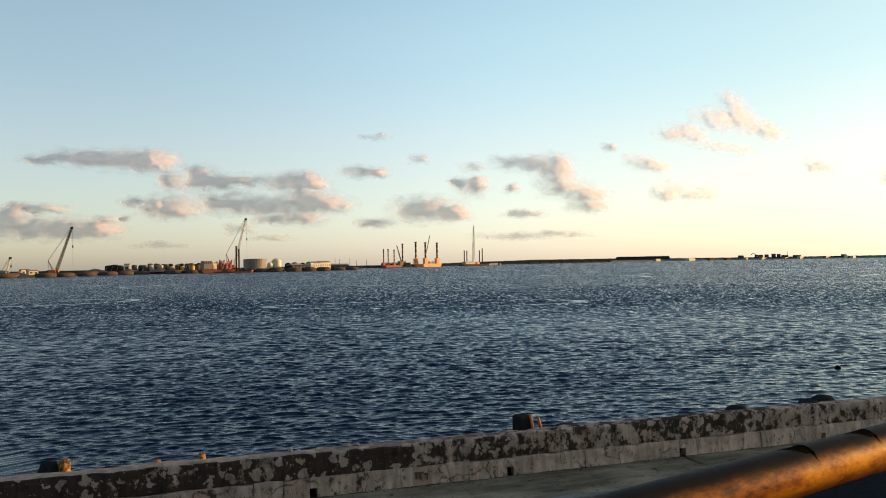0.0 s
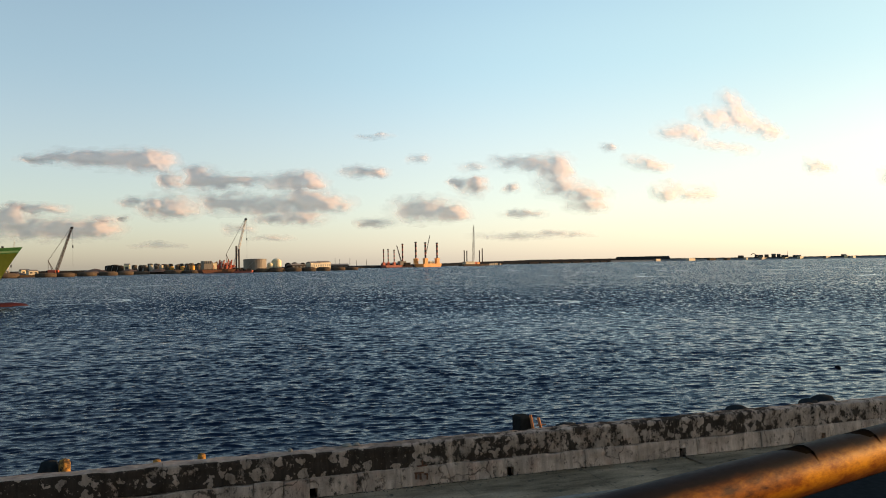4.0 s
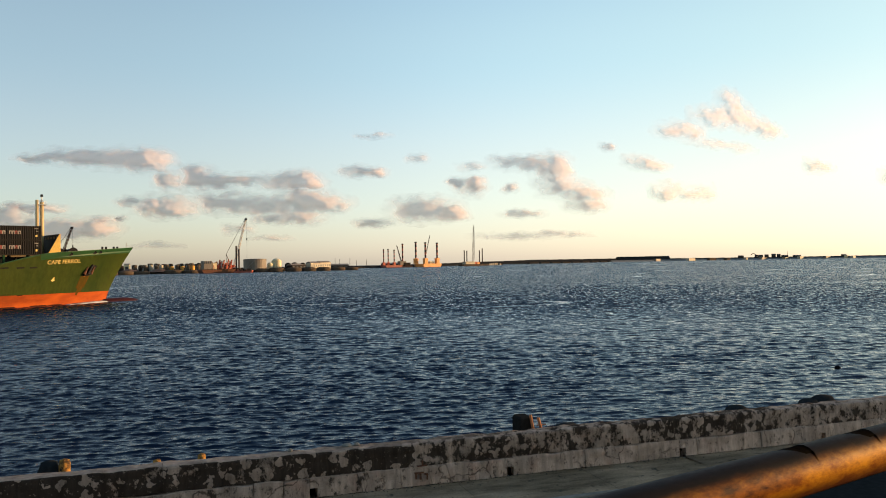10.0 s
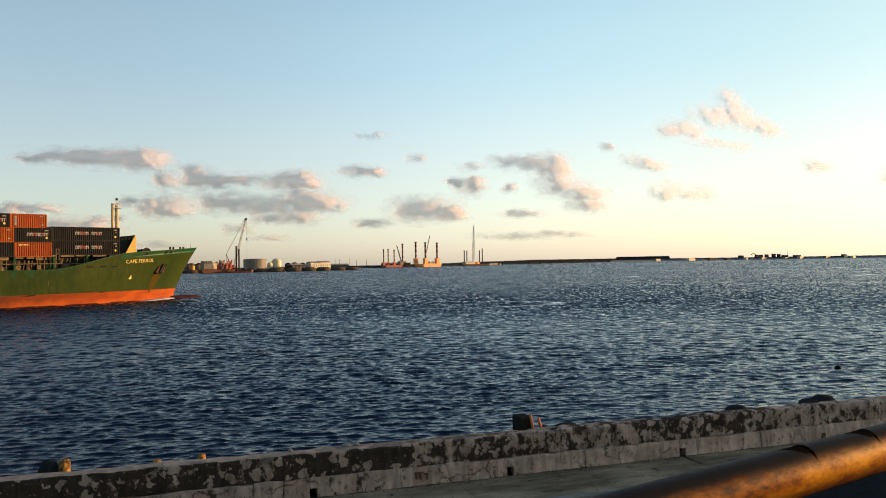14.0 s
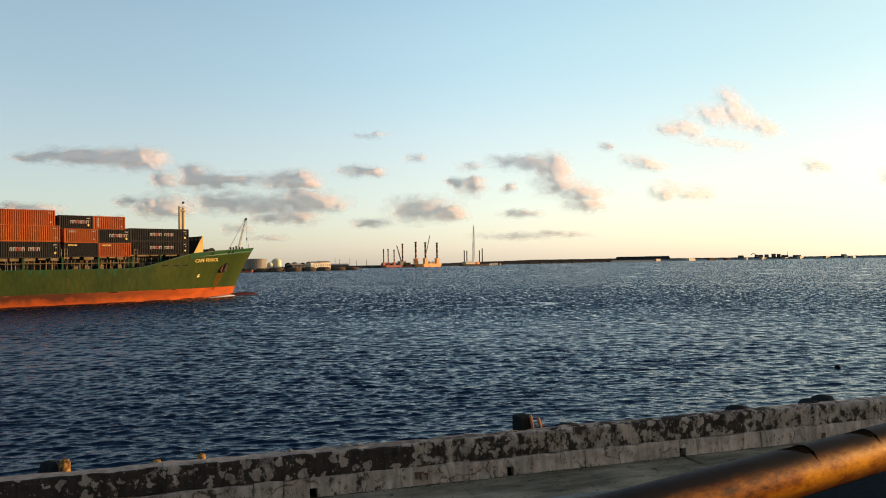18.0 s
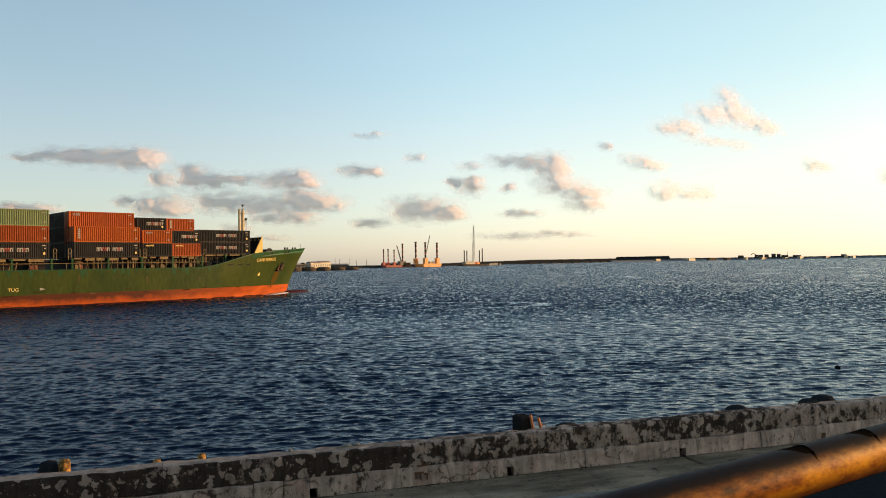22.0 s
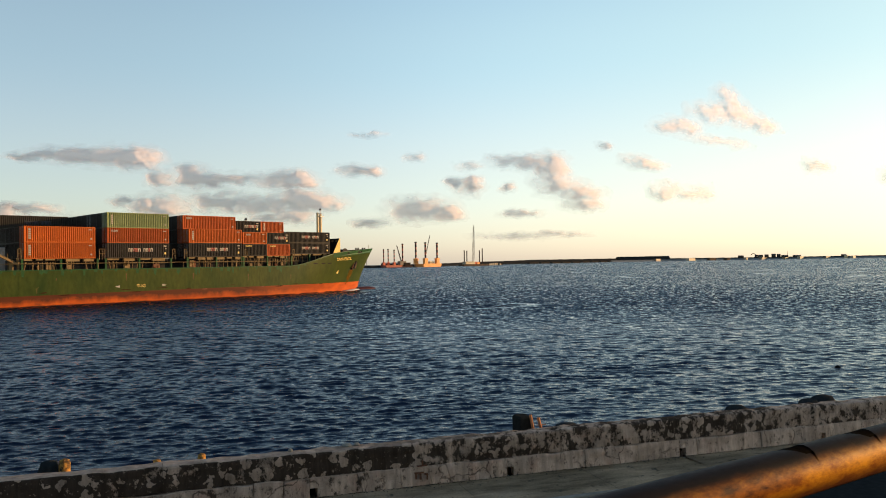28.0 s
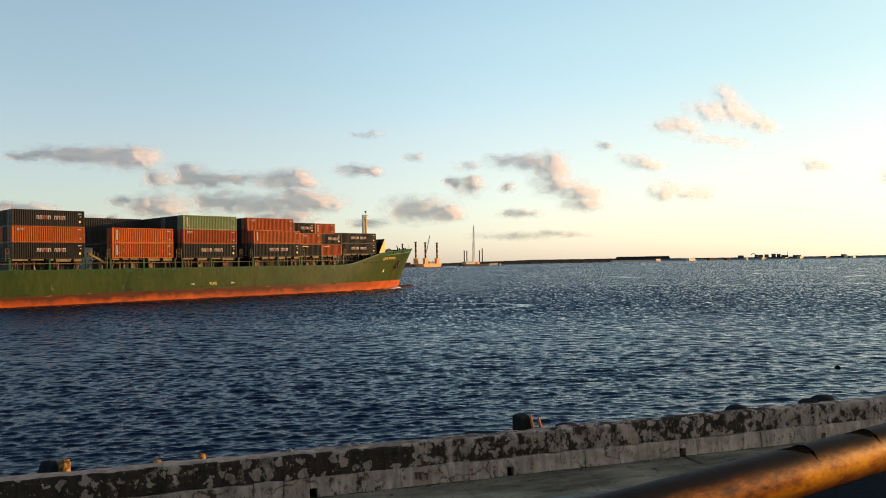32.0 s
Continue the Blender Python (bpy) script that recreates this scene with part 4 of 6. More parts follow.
cloud(-1900, 215, (-50, 3), [(-70, 4, 36, 16), (-65, 20, 16, 12), (-20, -4, 50, 12), (30, -6, 50, 12), (66, -4, 34, 10), (-110, 0, 40, 14)])
cloud(-380, 459, (-30, 8), [(0, 0, 30, 7), (22, -2, 16, 5)])
cloud(147, 377, (-22, 4), [(4, -2, 20, 11), (-24, 6, 14, 6), (8, 8, 14, 6)])
cloud(340, 366, (-20, 4), [(0, 0, 12, 6)])
cloud(-64, 258, (-30, 0), [(-32, 2, 28, 14), (10, 2, 42, 14), (44, -4, 22, 9), (-96, -20, 26, 5)])
cloud(551, 432, (-24, 8), [(-72, 16, 36, 9), (-20, 14, 34, 10), (-4, -4, 24, 22), (12, 4, 20, 18), (30, -28, 40, 11), (66, -38, 36, 10), (64, -58, 34, 9)])
cloud(400, 240, (-20, 2), [(0, 0, 30, 5)])
cloud(1400, 636, (-26, 34), [(17, 46, 28, 17), (60, 14, 55, 13), (30, 24, 36, 14), (-33, 12, 36, 12), (-113, -22, 44, 11), (-88, -18, 30, 9), (2, -34, 60, 7), (108, 8, 44, 9)])
cloud(1011, 474, (-26, 6), [(-12, 0, 30, 9), (16, -3, 30, 6)])
cloud(1216, 323, (-16, 2), [(-36, 2, 36, 11), (-58, -6, 18, 7), (40, 2, 26, 10), (4, -4, 24, 6)])
cloud(1845, 440, (-10, 5), [(-16, 0, 20, 9), (16, 2, 28, 7)])
cloud(2190, 390, (-4, 2), [(-6, 0, 20, 10)])
cloud(830, 560, (-24, 8), [(0, 0, 12, 5)])
cloud(-1000, 190, (-20, 0), [(0, 0, 24, 7), (60, -18, 30, 4), (-130, -28, 36, 4)])
cloud(-108, 518, (-24, 8), [(0, 0, 15, 6)], dense=0.62)
cloud(-317, 628, (-40, 10), [(-14, 0, 20, 4), (12, 3, 16, 4)], dense=0.5)
cloud(155, 473, (-22, 6), [(0, 0, 20, 5)], dense=0.62)
cloud(-1649, 248, (-50, 4), [(0, 0, 16, 4)], dense=0.62)
cloud(350, 130, (-10, 0), [(0, 0, 60, 5), (90, 4, 50, 4)])

# ---------------------------------------------------------------- far shore
NEAR_THINGS = set(scene.objects)


def strip(line, heights, width, seed, rag):
    """A ridge along a line of (x, y) points with a sloped front, rough crest and a back."""
    g = Geo()
    rings = []
    for (p, q), (h0, h1) in zip(zip(line, line[1:]), zip(heights, heights[1:])):
        p, q = Vector(p), Vector(q)
        n = max(2, int((q - p).length / 7))
        d = (q - p).normalized()
        side = Vector((-d.y, d.x))
        for i in range(n + 1):
            t = i / n
            c, h = p.lerp(q, t), h0 + (h1 - h0) * t
            ring = []
            for off, z in ((-2, -3), (0, 0.2 * h), (h * 0.7, 0.65 * h), (h * 1.3, h), (width * 0.5, h), (width, 0.3 * h), (width + 2, -3)):
                w = noise.noise(Vector((c.x * 0.11 + seed, c.y * 0.11, off * 0.3))) * rag
                v = c + side * (off + w)
                ring.append((v.x, v.y, z + (w if z > 0 else 0)))
            rings.append(ring)
    return g.rings(rings, caps=False, closed=False)


g = Geo()
shore = [(-1500, 420), (-400, 672), (-372, 838), (-296, 846), (-206, 842), (-160, 1310), (-110, 1500), (-400, 2600), (-3500, 2600)]
g.rings([[(x, y, -3) for x, y in shore], [(x, y, 2.4) for x, y in shore]])
solid("far_quay_ground", g, SOIL, "brown harbour fill on the opposite shore", "ground", kind="structure")
g = strip([(-170, 1320), (-30, 1500), (99, 1990), (307, 2290), (653, 2710)], [4, 5, 8, 12, 13], 40, 3, 1.6)
solid("breakwater", g, ROCK, "long dark rock breakwater across the harbour mouth", "breakwater", kind="structure")
g = strip([(653, 2730), (860, 2760)], [19, 19], 40, 8, 1.2)
solid("rubble_mound", g, ROCK, "higher dark rubble mound on the breakwater", "mound")
g = strip([(653, 2712), (1094, 2770), (1447, 2440), (2300, 1700)], [11, 9, 8, 7], 40, 5, 1.4)
solid("outer_breakwater", g, ROCK, "low dark rock breakwater at the horizon", "breakwater", kind="structure")


g = strip([(600, 2600), (790, 2690), (1094, 2742), (1447, 2412), (2300, 1675)], [6.0, 6.5, 6.0, 5.0, 4.5], 12, 11, 0.5)
solid("quay_wall", g, QUAY_GREY, "low grey quay wall in front of the breakwater", "quay", kind="structure")


def caisson(x, y, r, h, label="round weathered concrete caisson standing in the water"):
    t = thing("caisson", label, "caisson", pose(x, y, -2.0, 0, 0, rnd.uniform(0, 60)), "caissons along the far shore")
    part("shell", Geo().lathe(0, 0, [(r * 0.94, 0), (r * 0.95, 2.2), (r, 2.9), (r * 1.0, 2 + h * 0.72), (r * 0.95, 2 + h * 0.9), (r * 0.86, 2 + h)], 22), CAISSON, t, smooth=False)
    part("cap", Geo().lathe(0, 0, [(r * 0.7, 2 + h), (r * 0.68, 2.35 + h), (r * 0.6, 2.4 + h)], 16), CAISSON, t)
    return t


for x, y, r, h in ((-432, 655, 17, 4.6), (-396, 662, 12, 4.8), (-366, 675, 9, 4.7), (-357, 690, 9.5, 4.3), (-346, 712, 9, 4.6), (-339, 742, 9, 4.6), (-337, 775, 9, 4.4), (-333, 805, 10, 4.2), (-305, 828, 10, 5.0),
                   (-287, 835, 9, 4.2), (-207, 838, 7.5, 5.0), (-191.5, 842, 8.6, 5.6), (-173.5, 850, 9, 5.4), (-158, 862, 8.5, 5.4), (-144, 880, 8.5, 5.2), (-130, 905, 9, 5.0), (-117, 935, 8.5, 4.4)):
    caisson(x, y, r, h * 0.82)


def mound(x, y, rx, ry, h, seed):
    rings = []
    for j in range(7):
        k = 1 - j / 6
        ring = []
        for i in range(26):
            a = i / 26 * 2 * math.pi
            w = 1 + 0.22 * noise.noise(Vector((math.cos(a) * 1.7 + seed, math.sin(a) * 1.7, j * 0.3)))
            ring.append((rx * k * w * math.cos(a), ry * k * w * math.sin(a), h * (1 - k ** 1.4) * (1 + 0.12 * noise.noise(Vector((a, seed, j))))))
        rings.append(ring)
    return solid("sand_heap", Geo().rings(rings), SAND, "heap of pale sand on the far quay", "sand heap", pose(x, y, 2.2), "sand heaps", kind="stuff")


mound(-380, 800, 17, 12, 5.0, 1)
mound(-345, 805, 14, 12, 4.0, 2)
mound(-330, 850, 15, 10, 3.6, 3)
mound(-420, 720, 16, 10, 2.5, 4)


def tank(x, y, r, h, material, dome, label):
    t = thing("storage_tank", label, "tank", pose(x, y, 2.3), "storage tanks")
    part("shell", Geo().lathe(0, 0, [(r, 0), (r, h * 0.96), (r * 1.01, h * 0.965), (r * 1.01, h)], 28), material, t, smooth=False)
    part("roof", Geo().lathe(0, 0, [(r * 1.0, h), (r * 0.8, h + dome * 0.5), (r * 0.4, h + dome * 0.9), (r * 0.02, h + dome)], 28), material, t, smooth=True)
    g = Geo()
    for i in range(int(h / 1.2)):
        a0, a1 = -2.2 + i * 0.09, -2.2 + (i + 1) * 0.09
        g.tube((r * 1.03 * math.cos(a0), r * 1.03 * math.sin(a0), i * 1.2), (r * 1.03 * math.cos(a1), r * 1.03 * math.sin(a1), (i + 1) * 1.2), 0.25, n=4)
    part("stair", g, STEEL, t)
    return t


tank(-226, 880, 13.5, 13.0, TANK_GREY, 0.8, "large flat grey storage tank with lit end")
tank(-214, 905, 3.4, 6.8, TANK_WHITE, 2.4, "small white domed storage tank")
tank(-211.5, 930, 6.2, 10.6, TANK_WHITE, 3.6, "tall pale domed storage tank catching the sun")
for x, r, h in ((-193, 4.0, 6.0), (-185, 4.4, 6.4), (-175, 4.0, 5.8)):
    tank(x, 912, r, h, TANK_DARK, 2.4, "dark domed tank beside the sheds")
# crowded rows of small tanks and silos
for x, r, h in ((-412, 5.4, 7.6), (-405.5, 5.0, 8.4), (-399, 4.6, 7.4)):
    tank(x, 905, r, h, TANK_DARK, 1.2, "squat dark storage tank at the end of the row")
for i in range(16):
    tank(-396 + i * 5.9 + rnd.uniform(-1.2, 1.2), 945 + rnd.uniform(-6, 6), rnd.uniform(2.6, 3.4), rnd.uniform(7.5, 10.0), rnd.choice((CAISSON, TANK_DARK, SAND, CAISSON)), 0.7, "small brown storage tank behind others")
for i in range(19):
    # the sunlit tanks: their light is put into yellow and pale paint
    ochre = i in (4, 7, 10, 11, 13, 14, 16)
    tank(-381 + i * 4.35, 905 + 6 * (i % 3), rnd.uniform(2.1, 2.9), rnd.uniform(5.4, 8.2), (TANK_SUNLIT if i > 9 else HUT) if ochre else (CAISSON, TANK_DARK, TANK_GREY)[i % 3], rnd.uniform(0.4, 1.2),
         "small ochre storage tank lit by the sun" if ochre else "small dark storage tank in a row")


def hut(x, y, w, d, h, material, label, turn=0.0, bays=3, z=2.3):
    t = thing("harbour_shed", label, "shed", pose(x, y, z, 0, 0, turn), "harbour sheds")
    part("wall", Geo().box(-w / 2, w / 2, -d / 2, d / 2, 0, h), material, t)
    g = Geo()
    g.rings([[(-w / 2 - 0.3, -d / 2 - 0.3, h), (-w / 2 - 0.3, 0, h + 0.22 * d), (-w / 2 - 0.3, d / 2 + 0.3, h)], [(w / 2 + 0.3, -d / 2 - 0.3, h), (w / 2 + 0.3, 0, h + 0.22 * d), (w / 2 + 0.3, d / 2 + 0.3, h)]])
    part("roof", g, TANK_GREY, t)
    for i in range(bays):
        c = -w / 2 + w * (i + 0.5) / bays
        part("window", Geo().box(c - w / bays * 0.28, c + w / bays * 0.28, -d / 2 - 0.06, -d / 2 + 0.02, h * 0.35, h * 0.75), GLASS_DARK, t)
        part("window", Geo().box(w / 2 - 0.02, w / 2 + 0.06, d * (-0.2), d * 0.2, h * 0.35, h * 0.75), GLASS_DARK, t) if i == 0 else None
    return t


hut(-371, 860, 6, 6, 9.0, TANK_WHITE, "tall white shed on the far quay", 15, 1)
hut(-420, 735, 8, 6, 4.5, TANK_WHITE, "small white site hut on the far quay", 52, 2)
hut(-401, 715, 9, 6, 3.6, HUT, "small cream site hut", 52, 2)
hut(-181, 905, 22, 10, 5.0, TANK_DARK, "long dark shed on the far quay", 50, 4)
hut(-166.5, 935, 16, 9, 7.5, HUT, "pale harbour building with a row of windows", 55, 4)
hut(-156, 950, 20, 9, 8.0, HUT, "pale harbour building with a row of windows", 55, 5)
hut(-146, 1010, 30, 10, 4.0, TANK_DARK, "long low dark shed", 20, 4)
hut(-100, 1420, 40, 12, 4.5, TANK_DARK, "long low dark shed", 10, 5)


def crawler_crane(x, y, z, reach, top, lean_back, boom_mat, body_mat, label, turn=0.0, piles=False, width=2.2, hook=0.55, steps=22):
    """Lattice-boom crane: tracks, cab, A-frame, boom, pendants, hoist rope and hook; the boom rises along local x."""
    t = thing("lattice_crane", label, "crane", pose(x, y, z, 0, 0, turn), "harbour cranes")
    for s in (-1, 1):
        g = Geo()
        prof = [(-4.5, 0.5), (-4.0, 0), (4.0, 0), (4.5, 0.5), (4.5, 1.0), (4.0, 1.4), (-4.0, 1.4), (-4.5, 1.0)]
        g.rings([[(a, s * 2.6 - 0.6, b) for a, b in prof], [(a, s * 2.6 + 0.6, b) for a, b in prof]])
        part("track", g, DARK, t)
    part("house", Geo().box(-6.0, 2.4, -1.8, 1.8, 1.5, 4.4, c=0.2), body_mat, t)
    part("cab", Geo().box(2.0, 4.2, 0.5, 2.2, 1.7, 4.3, c=0.15), body_mat, t)
    part("counterweight", Geo().box(-7.6, -6.0, -2.0, 2.0, 1.4, 3.8, c=0.2), DARK, t)
    foot, tip = Vector((2.0, 0, 2.0)), Vector((2.0 + reach, 0, top))
    part("boom", lattice(Geo(), foot, tip, width, width * 0.55, steps, 0.14, 0.22), boom_mat, t)
    part("boom_head", Geo().box(tip.x - 1.0, tip.x + 1.4, -0.9, 0.9, top - 0.6, top + 1.3, c=0.2), DARK, t)
    mast_tip = Vector((-lean_back, 0, top * 0.30))
    part("mast", Geo().tube((-1.0, -1.2, 3.0), mast_tip, 0.28, n=6).tube((-1.0, 1.2, 3.0), mast_tip, 0.28, n=6).tube((-6.5, 0, 4.0), mast_tip, 0.2, n=5), CRANE_DARK, t)
    for s in (-0.5, 0.5):
        part("pendant", Geo().tube(mast_tip + Vector((0, s, 0)), tip + Vector((-0.6, s, 0.6)), 0.10, n=4), CRANE_DARK, t)
    hz = top * hook
    part("hoist_rope", Geo().tube((tip.x + 1.0, 0, top), (tip.x + 1.0, 0, hz), 0.13, n=4), DARK, t)
    part("hook_block", Geo().box(tip.x + 0.5, tip.x + 1.5, -0.5, 0.5, hz - 2.6, hz, c=0.15), DARK, t)
    part("hook_rope", Geo().tube((tip.x + 1.0, 0, hz - 2.6), (tip.x + 1.0, 0, hz * 0.25), 0.07, n=4), DARK, t)
    return t


crawler_crane(-395.5, 745, 2.4, 17.8, 46.5, 6.5, CRANE_DARK, CRANE_RED, "dark lattice boom crane among sand heaps", -8, hook=0.62)
crawler_crane(-455, 760, 2.4, 4.6, 17.0, 2.5, CRANE_WHITE, TANK_GREY, "small distant lattice crane", -8, width=1.4, hook=0.6, steps=10)
crawler_crane(-240, 834, 4.4, 14.2, 56.0, 7.0, CRANE_WHITE, CRANE_RED, "tall white lattice crane on a working barge", -4, hook=0.62, steps=15)


def barge(x, y, w, d, h, material, label, turn=0.0):
    t = thing("barge", label, "barge", pose(x, y, -0.8, 0, 0, turn), "working barges")
    prof = [(-w / 2 + 2.0, 0), (w / 2 - 2.0, 0), (w / 2, h * 0.6), (w / 2, h), (-w / 2, h), (-w / 2, h * 0.6)]
    g = Geo()
    g.rings([[(a, -d / 2, b) for a, b in prof], [(a, d / 2, b) for a, b in prof]])
    part("hull", g, material, t)
    for i in range(int(w / 4)):
        a = -w / 2 + 2 + i * 4
        part("bulwark_post", Geo().box(a - 0.15, a + 0.15, -d / 2, -d / 2 + 0.3, h, h + 1.1), material, t)
    part("rub_rail", Geo().box(-w / 2, w / 2, -d / 2 - 0.2, -d / 2, h - 0.5, h - 0.1), DARK, t)
    return t


b = barge(-253, 823, 41, 15, 5.2, RUST, "red working barge that carries the tall crane", 38)
for a, w, h, mt in ((-11, 8, 9.0, TANK_GREY), (-6.5, 4, 6.0, HUT), (4, 6, 6.5, CRANE_RED), (9, 5, 4.5, TANK_WHITE), (13, 3, 7.0, CRANE_RED)):
    part("deckhouse", Geo().box(a - w / 2, a + w / 2, -4, 3, 5.2, 5.2 + h * 0.7, c=0.2), mt, b)
    part("deckhouse_window", Geo().box(a - w * 0.35, a + w * 0.35, -4.05, -3.98, 5.2 + h * 0.35, 5.2 + h * 0.55), GLASS_DARK, b)
for i in range(46):
    a, yy = rnd.uniform(-19, 15), rnd.uniform(-6.5, 4)
    h, w = rnd.uniform(1.5, 9.5), rnd.uniform(0.5, 2.4)
    part("deck_gear", Geo().box(a - w / 2, a + w / 2, yy - 0.6, yy + 0.6, 5.2, 5.2 + h, c=0.1), rnd.choice((CRANE_RED, LEG_RED, TANK_WHITE, DARK, DARK, RIG_ORANGE, HUT)), b)
part("bridge_house", Geo().box(-18.5, -9, -6.5, 3, 5.2, 14.5, c=0.3), TANK_GREY, b, "grey wheelhouse block")
part("bridge_house", Geo().box(-8.4, -3.5, -6.0, 3, 5.2, 12.0, c=0.3), TANK_WHITE, b)
for k in range(4):
    part("deckhouse_window", Geo().box(-18 + k * 2.2, -16.6 + k * 2.2, -6.56, -6.48, 11.5, 14.0), GLASS_DARK, b)
for a in (-2, 3, 8, 12):
    part("frame", lattice(Geo(), (a, -5, 5.2), (a + 2.5, -5, 15.5), 1.2, 0.8, 5, 0.12, 0.22), CRANE_RED, b)
for i in range(12):
    a = rnd.uniform(-14, 14)
    part("deck_davit", Geo().tube((a, -5, 5.2), (a + rnd.uniform(-3, 3), -4, 5.2 + rnd.uniform(5, 10)), 0.2, n=5), rnd.choice((CRANE_RED, DARK, CRANE_WHITE)), b)
b2 = barge(-224, 822, 20, 9, 3.2, LEG_RED, "low rust-red pontoon with gear", 2)
for i in range(7):
    a = -7 + i * 2.3
    part("gear", Geo().box(a, a + 1.6, -2, 1.5, 3.2, 3.2 + 0.8 + 1.6 * rnd.random(), c=0.1), rnd.choice((CRANE_RED, DARK, CAISSON)), b2)
for dx, h in ((-232.5, 30.0), (-229.5, 27.0)):
    t = solid("guide_pile", Geo().tube((0, 0, -2), (0, 0, h), 0.9, n=10), LEG_DARK, "dark vertical piling pipe beside the crane", "pile", pose(dx, 824, 0), "guide piles")


def leg(parent, x, y, top, r, mats):
    """A jack-up leg in painted bands."""
    p = part("leg", Geo().tube((x, y, -3), (x, y, top * 0.28), r * 0.8, n=10), LEG_DARK, parent)
    n = 7
    for i in range(n):
        z0 = top * (0.28 + 0.72 * i / n)
        part("band", Geo().tube((x, y, z0), (x, y, z0 + top * 0.72 / n), r * 0.86, n=12), mats[i % len(mats)], p)
    part("leg_head", Geo().tube((x, y, top - 2.4), (x, y, top), r * 1.1, n=12), LEG_DARK, p)
    return p


rig = thing("jackup_rig", "orange jack-up barge with four tall banded legs", "rig", pose(-29, 1392, 0, 0, 0, 42))
prof = [(-22, 1.2), (-20.5, 0.2), (20.0, 0.2), (23, 3.0), (23, 6.0), (-22, 6.0)]
g = Geo()
g.rings([[(a, -13, b) for a, b in prof], [(a, 13, b) for a, b in prof]])
part("hull", g, RIG_ORANGE, rig)
LEGS = ((-20.5, 11.0, 48.0), (-15.5, -11.0, 46.5), (14.5, -10.0, 46.0))
for x, y, tp in LEGS:
    part("leg_house", Geo().box(x - 4, x + 4, y - 3, y + 3, 6.0, 15.5, c=0.4), RIG_ORANGE, rig)
    part("jack_frame", Geo().box(x - 4.3, x + 4.3, y - 3.3, y + 3.3, 14.5, 16.4, c=0.3), RIG_ORANGE, rig)
    leg(rig, x, y, tp, 2.0, (LEG_RED, LEG_DARK))
part("accommodation", Geo().box(-2, 8, -9, -2, 6.0, 10.5, c=0.3), TANK_WHITE, rig)
for i in range(4):
    part("porthole", Geo().box(-1 + i * 2.4, 0.4 + i * 2.4, -9.06, -8.98, 7.4, 8.8), GLASS_DARK, rig)
for i in range(10):
    a = -21 + i * 4.6
    part("rail_post", Geo().box(a - 0.15, a + 0.15, -13, -12.7, 6.0, 7.3), YELLOW, rig)
part("guard_rail", Geo().box(-22, 23, -12.95, -12.75, 7.2, 7.4), YELLOW, rig)
part("deck_crane_boom", lattice(Geo(), (-4, 6, 10), (4, -2, 60), 1.6, 0.9, 20, 0.14, 0.22), CRANE_DARK, rig)
rig2 = thing("work_platform", "dark red jack-up work platform with short legs", "rig", pose(-98, 1396, 0, 0, 0, 38))
g = Geo()
g.rings([[(a, -10, b) for a, b in ((-18, 0.3), (16, 0.3), (18, 3), (18, 4.6), (-20, 4.6), (-20, 2))], [(a, 10, b) for a, b in ((-18, 0.3), (16, 0.3), (18, 3), (18, 4.6), (-20, 4.6), (-20, 2))]])
part("hull", g, LEG_RED, rig2)
for x, y, tp in ((-17, 2, 35), (-6, 3, 35.5), (5, -1, 34), (24, -2, 45.5)):
    leg(rig2, x, y, tp, 1.7 if tp > 40 else 1.3, (LEG_RED, LEG_DARK))
    part("leg_house", Geo().box(x - 2.6, x + 2.6, y - 2, y + 2, 4.6, 10, c=0.3), CRANE_RED, rig2)
part("boom", lattice(Geo(), (24, 0, 6), (12, 0, 42), 1.6, 0.9, 14, 0.14, 0.22), CRANE_DARK, rig2)
part("deckhouse", Geo().box(16, 30, -5, 4, 4.6, 12, c=0.3), TANK_GREY, rig2)
part("deckhouse", Geo().box(26, 40, -6, 2, 3.2, 9, c=0.3), TANK_DARK, rig2)
part("pontoon", Geo().box(14, 44, -7, 6, -1, 3.2, c=0.3), LEG_DARK, rig2)

pl = barge(63, 1508, 70, 18, 4.4, CAISSON, "weathered crane barge with piles far across the harbour", 40)
for x, tp in ((-26, 33), (-19, 32), (16, 33), (24, 37)):
    part("pile", Geo().tube((x, 0, 4), (x, 0, tp), 1.1, n=10), LEG_DARK, pl)
part("deckhouse", Geo().box(-28, -2, -6, 4, 4.4, 10, c=0.4), HUT, pl)
part("deckhouse", Geo().box(4, 12, -6, 4, 4.4, 8, c=0.4), RIG_ORANGE, pl)
part("boom", lattice(Geo(), (-3, 0, 6), (0.5, 0, 84), 2.2, 1.0, 30, 0.09, 0.17), CRANE_DARK, pl)
part("hoist_rope", Geo().tube((2.5, 0, 82), (2.5, 0, 14), 0.3, n=5), DARK, pl)
part("gear", Geo().box(-6, 8, -5, 4, 4.4, 9, c=0.5), CRANE_RED, pl)
for i in range(9):
    a = 36 + i * 5.2
    part("gear", Geo().box(a, a + 3.2, -3, 3, 1.5, 4.2 + 2.5 * rnd.random(), c=0.2), rnd.choice((HUT, HUT, TANK_DARK, RIG_ORANGE)), pl)

# thin masts along the middle shore
for x, y, h in ((-196, 1330, 17), (-188, 1330, 15), (-170, 1335, 16), (-158, 1335, 12), (-140, 1340, 14)):
    solid("mast", Geo().tube((0, 0, 0), (0, 0, h), 0.45, 0.25, n=6), DARK, "thin dark mast on the middle quay", "mast", pose(x, y, 2.3), "thin masts")

